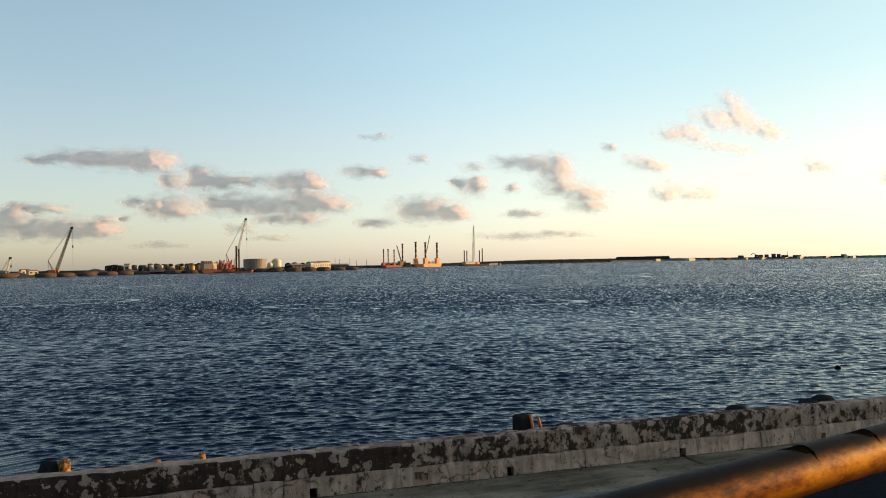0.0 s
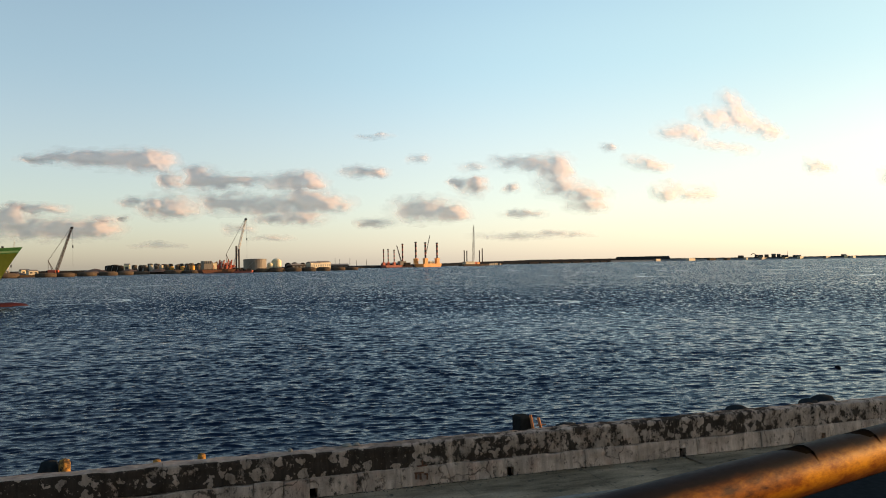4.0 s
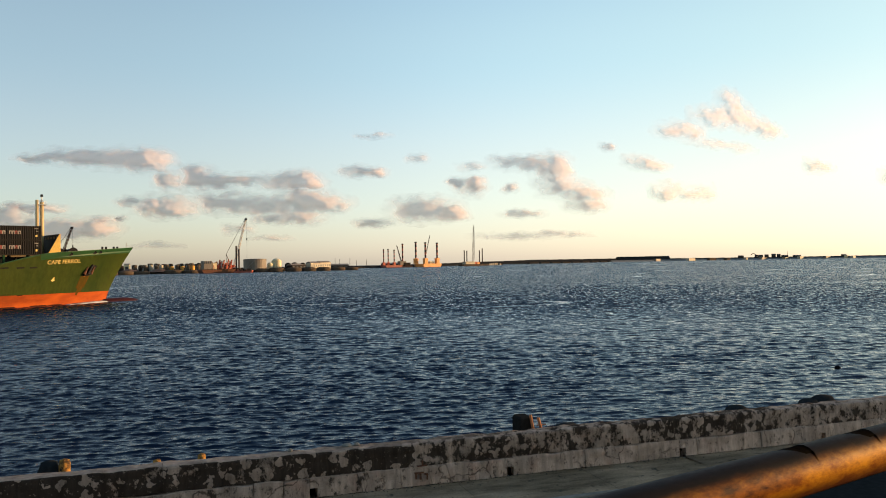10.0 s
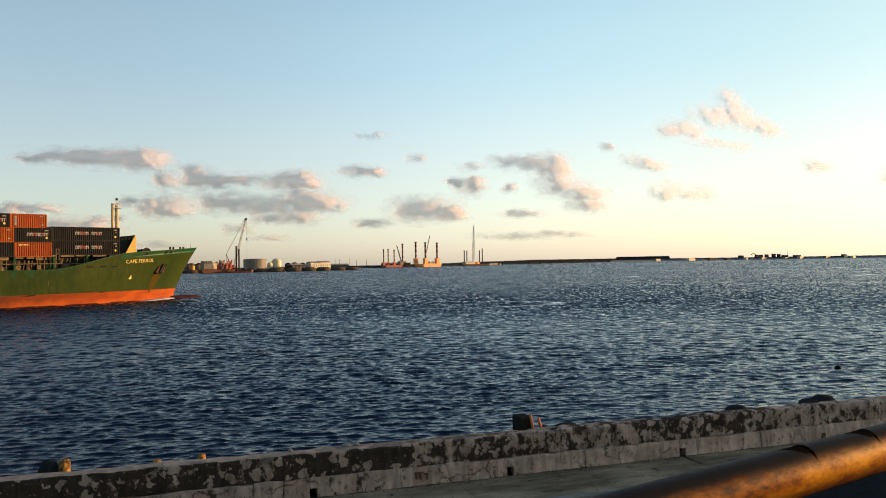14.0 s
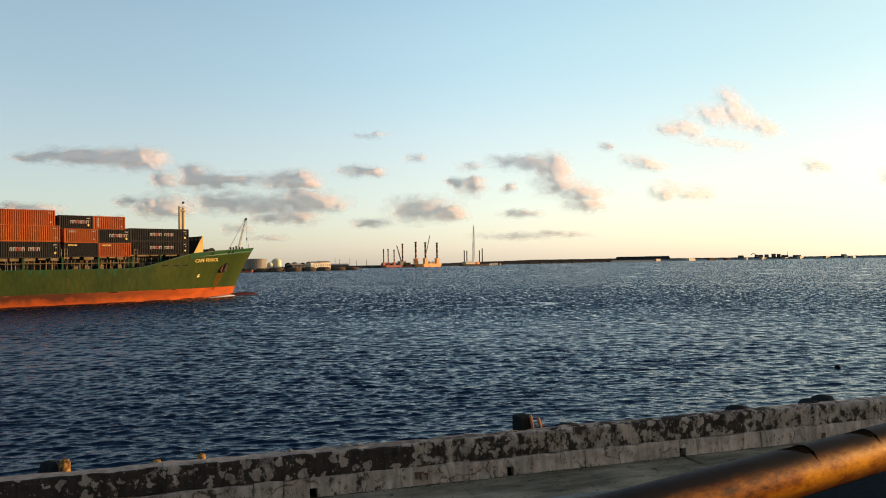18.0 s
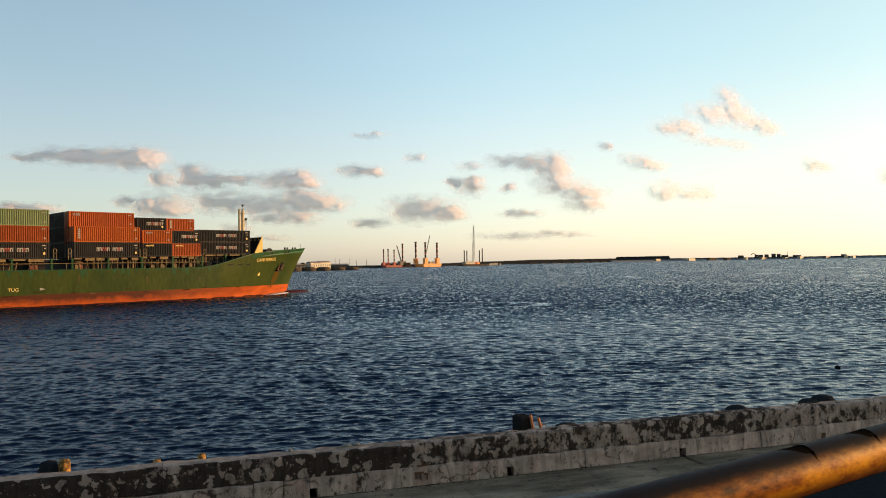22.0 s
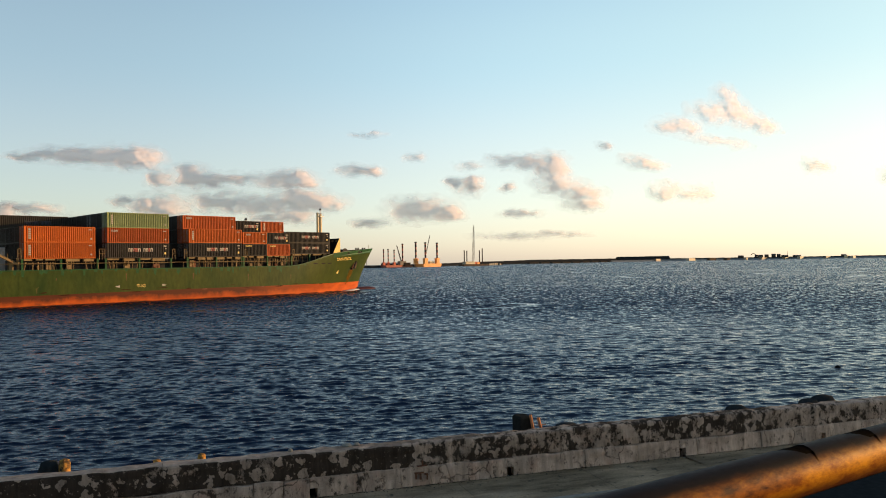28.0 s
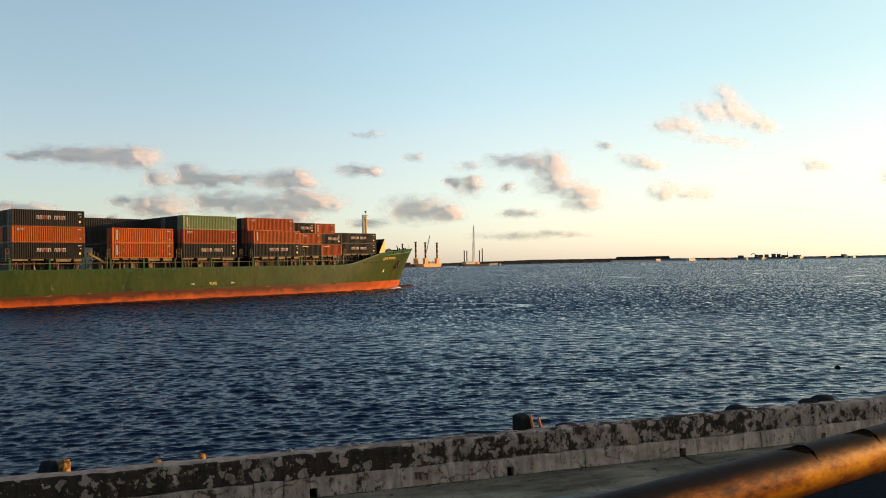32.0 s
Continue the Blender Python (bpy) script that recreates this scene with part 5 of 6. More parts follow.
# blocks, huts and plant on the breakwater
def block(x, y, w, h, material, label, z=0.0):
    t = thing("quay_block", label, "concrete block", pose(x, y, z, 0, 0, 48), "blocks along the breakwater")
    part("body", Geo().box(-w * 0.7, w * 0.7, -5, 5, -3, h, c=0.4), material, t)
    part("fender", Geo().box(-w * 0.7 - 0.1, -w * 0.7 + 1.2, -5.3, -4.9, -2, h * 0.8), DARK, t)
    part("fender", Geo().box(w * 0.7 - 1.2, w * 0.7 + 0.1, -5.3, -4.9, -2, h * 0.8), DARK, t)
    return t


for px, dist, w, top, mt in ((0.2885, 2690, 26, 9, TANK_GREY), (0.334, 2690, 40, 9, HUT), (0.362, 2690, 40, 8, CAISSON), (0.3825, 2690, 26, 7, CAISSON), (0.408, 2690, 12, 8, HUT), (0.432, 2690, 50, 10, TANK_GREY),
                             (0.4615, 2650, 26, 9, HUT), (0.4815, 2600, 28, 9, HUT), (0.5175, 2560, 40, 8, TANK_GREY), (0.5520, 2470, 24, 8, HUT), (0.543, 2480, 5, 11, TANK_WHITE)):
    block(px * dist, dist - 30, w, top, mt, "pale concrete block lit by the low sun" if mt in (HUT, TANK_WHITE) else "grey concrete block on the breakwater")
for i in range(9):
    x = 268 + i * 42
    block(x, 2200 + 55 * i, 30, 4.2, TANK_DARK, "low grey quay section with dark gaps")
plant = thing("excavator", "dark excavator on the breakwater", "excavator", pose(1128, 2640, 8.5, 0, 0, 0))
part("track", Geo().box(-7, 7, -3, 3, 0, 2.2, c=0.4), DARK, plant)
part("cab", Geo().box(-5, 5, -2.5, 2.5, 2.4, 9, c=0.6), DARK, plant)
part("arm", Geo().tube((4, 0, 6), (-12, 0, 15), 1.2, n=6).tube((-12, 0, 15), (-20, 0, 8), 0.9, n=6), DARK, plant)
for x, w, h in ((1148, 16, 9), (1164, 12, 10), (1182, 12, 12), (1195, 10, 11), (1210, 22, 7), (1080, 18, 8), (1240, 26, 6), (1350, 14, 6)):
    hut(x, 2660 - max(0, x - 1140) * 0.9, w, 8, h, TANK_DARK, "dark site building on the breakwater", 0, 2, 6.5)
solid("mast", Geo().tube((0, 0, 0), (0, 0, 22), 0.7, 0.4, n=6), DARK, "thin dark mast on the breakwater", "mast", pose(1217, 2590, 6.5), "thin masts")


# the opposite shore was drawn on a chart; bring it to true scale and distance
for ob in scene.objects:
    if ob not in NEAR_THINGS and ob.parent is None:
        at_origin = ob.location.length < 1e-6
        ob.location = (ob.location.x * 0.943, ob.location.y * 0.985, ob.location.z * 0.943)
        ob.scale = (0.943, 0.985 if at_origin else 0.943, 0.943)

# ---------------------------------------------------------------- container ship
# ship space: x forward, y to port, z up from the water; the starboard box stacks begin at y = 0
MID, HALF, STERN = 9.75, 10.25, -48.0
ship = thing("container_ship", "green container ship with rusty orange boot-top, loaded with containers, under way", "ship")


def sheer(x):
    """Height of the hull's upper edge."""
    return 6.45 + 3.1 * smooth_step((x - 59.5) / 17.5) + 1.15 * max(0.0, (x - 76.0) / 17.4)


def stem(z):
    return 87.8 + 5.6 * (max(z, 0.0) / 10.74) ** 1.35


def half_beam(x, z):
    k = min(max(z / 10.7, 0.0), 1.0)
    xs, xe = 52.0 + 11.0 * k, stem(z)
    if x <= xs:
        run = smooth_step((x - STERN + 6) / 26.0)
        return HALF * (0.72 + 0.28 * run)
    t = min((x - xs) / (xe - xs), 1.0)
    return HALF * max(0.0, 1 - t ** (1.9 + 0.5 * k))


def paint_line(x):
    return 1.85 + 0.30 * smooth_step((x + 20.0) / 60.0)


def side_y(x, z):
    return MID - half_beam(x, z)


def hull_strip(lo, hi, rows, lift=0.0):
    """Both sides of the hull between two heights, each a function of x, with closed ends."""
    g = Geo()
    us = [i / 110 for i in range(111)]
    for s in (-1, 1):
        vs = []
        for u in us:
            ring = []
            for j in range(rows + 1):
                xb = STERN + (87.8 - STERN) * u
                for _ in range(3):
                    z = lo(xb) + (hi(xb) - lo(xb)) * j / rows
                    xb = STERN + (stem(z) - STERN) * u
                z = lo(xb) + (hi(xb) - lo(xb)) * j / rows
                ring.append((xb, MID + s * (half_beam(xb, z) + lift), z))
            vs.append(ring)
        n = rows + 1
        fs = []
        for i in range(len(us) - 1):
            for j in range(rows):
                a, b = i * n + j, (i + 1) * n + j
                fs.append((a, b, b + 1, a + 1) if s < 0 else (a, a + 1, b + 1, b))
        g.add([p for r in vs for p in r], fs)
    n0 = rows + 1
    total = 111 * n0
    for j in range(rows):
        g.f.append((j, j + 1, total + j + 1, total + j))
    return g


hull = part("hull", hull_strip(paint_line, lambda x: sheer(x) - 0.0, 14), GREEN, ship, "weathered olive green hull plating with rust", smooth=True)
part("boot_top", hull_strip(lambda x: -3.0, paint_line, 8, 0.004), BOOT, ship, "rusty orange boot-top above the waterline", smooth=True)
part("waterline_stain", hull_strip(lambda x: -1.0, lambda x: 0.16 + 0.05 * math.sin(x * 0.37) * math.sin(x * 1.13), 2, 0.014), SLIME, ship, "dark slime along the waterline", smooth=True)
g = Geo()
deck = []
for i in range(60):
    x = STERN + (90.5 - STERN) * i / 59
    z = sheer(x) - 1.1
    deck.append([(x, MID - half_beam(x, z) + 0.05, z), (x, MID + half_beam(x, z) - 0.05, z)])
g.rings(deck, caps=False, closed=False)
part("deck", g, DARK, ship, "dark weather deck")
# fresh green bulwark band at the forecastle and its rail
g = Geo()
ring = []
for i in range(40):
    u = i / 39
    x = 73.4 + (stem(10.7) - 0.04 - 73.4) * u
    zt = sheer(x)
    xl = 73.4 + (stem(zt - 1.05) - 0.04 - 73.4) * u
    ring.append([(xl, side_y(xl, zt - 1.05) - 0.02, zt - 1.05), (x, side_y(x, zt) - 0.02, zt), (x, side_y(x, zt) - 0.02, zt + 0.06), (x - 0.1, side_y(x, zt) + 0.22, zt + 0.06), (xl - 0.1, side_y(xl, zt) + 0.22, zt - 0.9)])
g.rings(ring, caps=False, closed=False)
part("bulwark", g, GREEN_FRESH, ship, "bright green forecastle bulwark", smooth=False)
g = Geo()
ring = []
for i in range(60):
    x = STERN + (73.2 - STERN) * i / 59
    zt, y = sheer(x), side_y(x, sheer(x))
    ring.append([(x, y - 0.06, zt - 0.12), (x, y - 0.06, zt + 0.05), (x, y + 0.25, zt + 0.05), (x, y + 0.25, zt - 0.12)])
g.rings(ring)
part("gunwale", g, GREEN_FRESH, ship)
# bulbous bow awash
rings = []
for i in range(10):
    a = i / 9
    x = 87.0 + 7.5 * a
    r = 1.35 * math.sqrt(max(0.0, 1 - (a * 0.985) ** 2.6))
    rings.append([(x, MID + r * 0.8 * math.cos(t / 14 * 2 * math.pi), -0.75 + 0.5 * a + r * math.sin(t / 14 * 2 * math.pi)) for t in range(14)])
part("bulbous_bow", Geo().rings(rings), BULB_RED, ship, "dark red bulbous bow awash", smooth=True)

# marks on the plating, laid on the hull's skin
def lettering(word, x, z, size, material, parent, name, slope=0.0, stretch=1.0):
    cu = bpy.data.curves.new(name, 'FONT')
    cu.body, cu.size, cu.resolution_u = word, size, 3
    tmp = new(name, cu)
    me = bpy.data.meshes.new_from_object(tmp.evaluated_get(bpy.context.evaluated_depsgraph_get()))
    bpy.data.objects.remove(tmp)
    for v in me.vertices:
        px, pz = x + v.co.x * stretch, z + v.co.y + slope * v.co.x
        v.co = (px, side_y(px, pz) - 0.03, pz)
    me.materials.clear()
    me.materials.append(material)
    return part(name, me, material, parent)


def patch(points, material, name, parent, lift=0.035, thick=0.0):
    g = Geo()
    g.rings([[(x, side_y(x, z) - lift, z) for x, z in points], [(x, side_y(x, z) + 0.02, z) for x, z in points]])
    return part(name, g, material, parent)


bpy.context.view_layer.update()
lettering("CAPE FERROL", 74.6, 7.45, 0.98, YELLOW_MARK, hull, "ship_name", 0.045, 1.07)
lettering("TUG", 24.75, 2.85, 0.80, YELLOW_MARK, hull, "tug_mark", 0.0, 1.08)
patch([(20.6, 3.1), (21.5, 3.32), (21.5, 2.88)], WHITE, "tug_arrow", hull)
patch([(30.8, 3.12), (29.9, 2.9), (29.9, 3.34)], WHITE, "tug_arrow", hull)
patch([(75.6, 4.5), (75.9, 4.35), (76.4, 4.6), (76.15, 4.75), (76.3, 5.1), (76.05, 5.1)], YELLOW_MARK, "thruster_mark", hull)
for i in range(9):
    x = -40 + i * 12.6 + rnd.uniform(-1, 1)
    z = rnd.uniform(2.9, 6.0)
    h = rnd.uniform(0.4, 1.4)
    w = rnd.uniform(0.08, 0.18)
    if x < 72:
        patch([(x, z), (x + w, z), (x + w * 0.75, z - h), (x + w * 0.3, z - h * 1.1)], RUST, "rust_run", hull, 0.012)
for i in range(26):
    x = -40 + i * 4.6 + rnd.uniform(-1.5, 1.5)
    z = paint_line(x) + rnd.uniform(-0.25, 0.5)
    w, h = rnd.uniform(0.8, 3.2), rnd.uniform(0.06, 0.22)
    if x < 76:
        patch([(x, z), (x + w * 0.5, z - h * 0.4), (x + w, z + 0.02), (x + w * 0.8, z + h), (x + w * 0.35, z + h * 0.6)], rnd.choice((SLIME, SLIME, RUST)), "scuff_mark", hull, 0.012)
for x0, x1, z1, mt in ((81.95, 82.5, 1.6, RUST_RUN), (82.45, 83.0, 2.2, RUST_RUN), (82.9, 83.35, 3.0, RUST_RUN), (81.5, 82.0, 2.9, RUST_RUN), (82.2, 82.5, 2.6, RUST_FRESH)):
    lean = (5.2 - z1) * 0.36
    patch([(x0, 5.2), (x1, 5.2), (x1 - lean * 0.5, (5.2 + z1) / 2), (x1 - lean - 0.1, z1), (x0 - lean + 0.05, z1 + 0.1), (x0 - lean * 0.5, (5.2 + z1) / 2)], mt, "rust_run", hull, 0.014)
# fresh green touch-up paint run down from the gunwale
for i in range(54):
    x = -40 + i * 1.95 + rnd.uniform(-0.8, 0.8)
    h, w = rnd.uniform(0.3, 1.5), rnd.uniform(0.25, 0.9)
    zt = sheer(x) - 0.1
    if x < 64:
        patch([(x, zt), (x + w, zt), (x + w * 0.9, zt - h * 0.6), (x + w * 0.6, zt - h), (x + w * 0.35, zt - h * 0.7), (x + w * 0.1, zt - h * 0.85)], GREEN_FRESH, "paint_run", hull, 0.006)
for i in range(24):
    x = -44 + i * 4.8
    if x < 60:
        part("plate_seam", Geo().box(x - 0.025, x + 0.025, side_y(x, 4) - 0.012, side_y(x, 4) + 0.05, paint_line(x), 6.4), GREEN, hull)
# fender scrapes and fairleads
for x in (78.8, 83.7, 84.9):
    z = sheer(x) - 0.42
    g = Geo()
    g.rings([[(x + 0.8 * a * math.cos(t / 14 * 6.2832), side_y(x, z) - o + 0.15 * (0.4 - a), z + 0.5 * a * math.sin(t / 14 * 6.2832)) for t in range(14)] for a, o in ((0.62, 0.0), (0.58, 0.08), (0.42, 0.09), (0.38, 0.03))])
    f = part("fairlead", g, DARK, ship, "dark oval mooring fairlead")
for x in (66.8, 69.4, 71.6):
    z = 6.75
    patch([(x, z), (x + 1.3, z + 0.06), (x + 1.3, z + 0.32), (x, z + 0.26)], DARK, "freeing_port", hull, 0.03)
# anchor in its pocket
ax, az = 82.9, 6.0
anchor = part("anchor", Geo().tube((ax + 0.9, side_y(ax + 0.9, az + 1.2) - 0.15, az + 1.3), (ax - 0.1, side_y(ax, az) - 0.45, az - 0.4), 0.2, 0.26, 8), DARK, ship, "dark rusty stockless anchor stowed at the bow")
part("crown", Geo().tube((ax - 0.9, side_y(ax - 0.9, az - 0.6) - 0.35, az - 0.5), (ax + 0.7, side_y(ax + 0.7, az - 0.6) - 0.45, az - 0.35), 0.26, n=8), DARK, anchor)
for dx in (-0.85, 0.6):
    part("fluke", Geo().tube((ax + dx, side_y(ax + dx, az - 0.5) - 0.4, az - 0.45), (ax + dx + 0.75, side_y(ax + dx + 0.75, az + 0.8) - 0.3, az + 0.95), 0.28, 0.06, 6), RUST, anchor)
patch([(81.6, 5.0), (83.1, 5.2), (85.0, 7.0), (84.4, 7.3), (82.2, 6.2)], DARK, "anchor_pocket", hull, 0.01)

# wave breakwater on the forecastle with its ochre wing
BX = 77.55
bw = part("wave_breaker", Geo().rings([[(BX, 3.7, 8.6), (BX, 3.7, 13.0), (BX - 0.2, 3.7, 13.0), (BX - 0.2, 3.7, 8.6)], [(BX, 15.8, 8.6), (BX, 15.8, 13.0), (BX - 0.2, 15.8, 13.0), (BX - 0.2, 15.8, 8.6)]]), DARK, ship, "dark steel wave breaker with round openings")
for y in (4.7, 6.3, 7.9, 9.5, 11.1, 12.7, 14.3):
    part("opening", Geo().rings([[(xx, y + 0.42 * math.cos(t / 12 * 6.2832), 12.4 + 0.25 * math.sin(t / 12 * 6.2832)) for t in range(12)] for xx in (BX - 0.26, BX + 0.06)]), CREAM, bw)
for y in (3.7, 15.8):
    prof = [(BX - 2.0, 8.6), (BX + 0.05, 8.6), (BX + 0.05, 13.0), (BX - 0.12, 13.0), (BX - 2.0, 9.5)]
    part("wing_plate", Geo().rings([[(x, y - 0.08, z) for x, z in prof], [(x, y + 0.08, z) for x, z in prof]]), YELLOW, bw, "ochre painted wing plate")
# foremast: two slim tubes, platform, ladder and lamp
MX, MY = 76.3, 9.75
mast = part("foremast", Geo().tube((MX, MY, 8.6), (MX, MY, 19.2), 0.38, 0.34, 14), MAST_CREAM, ship, "pale ochre twin-tube foremast with ladder and lamp", smooth=True)
part("mast_tube", Geo().tube((MX - 0.80, MY + 0.1, 8.6), (MX - 0.80, MY + 0.1, 19.6), 0.32, 0.28, 12), MAST_CREAM, mast, smooth=True)
part("mast_platform", Geo().box(MX - 0.6, MX + 0.75, MY - 0.6, MY + 0.6, 18.6, 18.74), STEEL, mast)
part("mast_pole", Geo().tube((MX, MY, 19.0), (MX, MY, 20.6), 0.09, 0.07, 8), STEEL, mast)
part("masthead_lamp", Geo().box(MX - 0.2, MX + 0.2, MY - 0.2, MY + 0.2, 20.2, 20.65, c=0.06), DARK, mast)
part("yard", Geo().tube((MX, MY - 0.8, 19.5), (MX, MY + 0.8, 19.5), 0.06, n=6), STEEL, mast)
for y in (MY - 0.55, MY + 0.55):
    part("platform_rail", Geo().tube((MX - 0.75, y, 18.7), (MX - 0.75, y, 19.4), 0.03, n=5).tube((MX + 0.55, y, 18.7), (MX + 0.55, y, 19.4), 0.03, n=5).tube((MX - 0.75, y, 19.4), (MX + 0.55, y, 19.4), 0.03, n=5), STEEL, mast)
for i in range(28):
    part("rung", Geo().tube((MX - 0.8, MY + 0.05, 9.0 + i * 0.36), (MX - 0.2, MY, 9.0 + i * 0.36), 0.03, n=4), STEEL, mast)
# windlasses and bitts on the forecastle
for x, y in ((80.3, 6.2), (80.3, 13.2)):
    wl_ = part("windlass", Geo().tube((x, y - 1.1, 9.75), (x, y + 1.1, 9.75), 0.62, n=14).box(x - 1.0, x + 1.0, y - 1.3, y + 1.3, 8.4, 9.3), DARK, ship, "dark anchor windlass")
    part("drum_flange", Geo().tube((x, y - 1.15, 9.75), (x, y - 1.0, 9.75), 0.85, n=14), DARK, wl_)
    part("gearbox", Geo().box(x - 0.8, x + 0.5, y + 1.0, y + 1.7, 8.6, 10.3, c=0.1), DARK, wl_)
for x in (87.0, 89.2):
    part("bitt", Geo().tube((x, MID - 0.8, 9.0), (x, MID - 0.8, 10.85), 0.2, n=10).tube((x + 0.7, MID - 0.8, 9.0), (x + 0.7, MID - 0.8, 10.85), 0.2, n=10), DARK, ship)
part("jackstaff", Geo().tube((91.9, MID, 9.8), (92.0, MID, 11.7), 0.045, n=5), CREAM, ship)

# hatch coamings, cross-deck gear and side posts under the stacks
BAYS = [(-12.19, 0.0, 8.48), (5.06, 17.25, 8.48), (19.45, 31.64, 8.48), (35.87, 48.06, 8.60), (49.26, 61.45, 8.80), (62.15, 74.34, 9.20)]
for k, (a, b, z) in enumerate(BAYS):
    y0 = (0.0, 0.0, 0.0, 0.0, 1.55, 3.49)[k]
    w = (MID - y0) * 2
    hc = part("hatch_coaming", Geo().box(a + 0.3, b - 0.3, y0 + 1.3, y0 + w - 1.3, 5.4, z - 0.55), DARK, ship, "dark hatch coaming under the box stacks")
    # cover coloured dark to hold the shade under the stacks
    part("hatch_cover", Geo().box(a - 0.1, b + 0.1, y0 + 0.9, y0 + w - 0.9, z - 0.55, z - 0.16), DARK, hc, "steel hatch cover darkened for shade under the stacks")
    x = a
    i = 0
    while x < b - 0.4:
        L = rnd.choice((1.5, 2.0, 2.6, 3.1))
        e = min(x + L, b)
        part("stack_pad", Geo().box(x, e - rnd.uniform(0.25, 0.9), y0 + 0.08, y0 + 0.75, z - rnd.choice((0.30, 0.36, 0.55)), z - 0.06), CREAM, hc, "")
        if rnd.random() < 0.95:
            part("stay", Geo().tube((x + 0.4, y0 + 0.45, z - 0.6), (x + 0.4 + rnd.choice((-0.5, 0, 0.6)), y0 + 0.6, 5.6), rnd.uniform(0.06, 0.13), n=6), CREAM, hc)
        for k2 in range(rnd.choice((2, 3, 4))):
            sx = x + rnd.uniform(0.2, 2.0)
            part("stay", Geo().tube((sx, y0 + 0.3, z - 0.6), (sx + rnd.choice((-0.4, 0, 0, 0.4)), y0 + 0.4, 5.6), rnd.uniform(0.04, 0.09), n=6), CREAM, hc)
        if rnd.random() < 0.55:
            part("lashing_bin", Geo().box(x + 0.1, x + 0.1 + rnd.uniform(0.3, 0.8), y0 + 0.05, y0 + 0.5, 6.6, rnd.uniform(7.0, 7.5), c=0.05), rnd.choice((CREAM, CREAM, RUST)), hc)
            part("deck_box", Geo().box(x + 0.7, x + 0.7 + rnd.uniform(0.4, 1.0), y0 + 0.5, y0 + 1.2, 5.5, rnd.uniform(6.9, 7.9), c=0.05), rnd.choice((CREAM, RUST, RUST, DARK, DARK)), hc)
        x = e
    part("walkway_rail", Geo().tube((a - 1.2, y0 + 0.15, 7.55), (b + 1.2, y0 + 0.15, 7.55), 0.05, n=5), CREAM, hc)
    for s in (a - 0.35, (a + b) / 2, b + 0.35):
        part("side_post", Geo().box(s - 0.16, s + 0.16, y0 - 0.15, y0 + 0.2, 5.4, z - 0.05), GREEN_FRESH, ship, "green steel side post")
    for s in (a - 1.0, b + 0.7):
        if k < 5:
            part("hand_hoop", Geo().tube((s, y0, 8.2), (s, y0, 10.2), 0.06, n=5).tube((s + 0.5, y0, 8.2), (s + 0.5, y0, 10.2), 0.06, n=5).tube((s, y0, 10.2), (s + 0.5, y0, 10.2), 0.06, n=5).tube((s, y0, 9.4), (s + 0.5, y0, 9.4), 0.05, n=5), CREAM, ship)
for i in range(19):
    x = -44 + i * 5.6
    if x < 60:
        part("bulwark_rail", Geo().tube((x, side_y(x, 6.5) + 0.15, 7.6), (x + 5.6, side_y(x + 5.6, 6.5) + 0.15, 7.6), 0.045, n=5), CREAM, ship)
        part("rail_post", Geo().tube((x, side_y(x, 6.5) + 0.15, 6.5), (x, side_y(x, 6.5) + 0.15, 7.6), 0.045, n=5), CREAM, ship)


# stowed gangway, lockers and vents in the cross passage between the after bays
gangway = part("gangway", Geo().rings([[(0.9, 0.5, 9.6), (0.9, 0.5, 9.15), (4.3, 0.5, 7.25), (4.3, 0.5, 7.7)], [(0.9, 1.2, 9.6), (0.9, 1.2, 9.15), (4.3, 1.2, 7.25), (4.3, 1.2, 7.7)]]), CREAM, ship, "stowed beige gangway")
for k in range(5):
    part("gangway_post", Geo().tube((1.2 + 0.7 * k, 0.5, 9.4 - 0.39 * k), (1.2 + 0.7 * k, 0.5, 10.2 - 0.39 * k), 0.04, n=5), CREAM, gangway)
part("locker", Geo().box(0.6, 3.6, 5.2, 6.6, 5.6, 10.6, c=0.08), STEEL, ship, "grey deck locker")
part("vent_trunk", Geo().box(2.9, 3.7, 1.0, 1.8, 5.5, 8.3, c=0.1), CREAM, ship)
part("vent_trunk", Geo().tube((4.4, 1.0, 5.5), (4.4, 1.0, 8.6), 0.22, n=10), CREAM, ship)

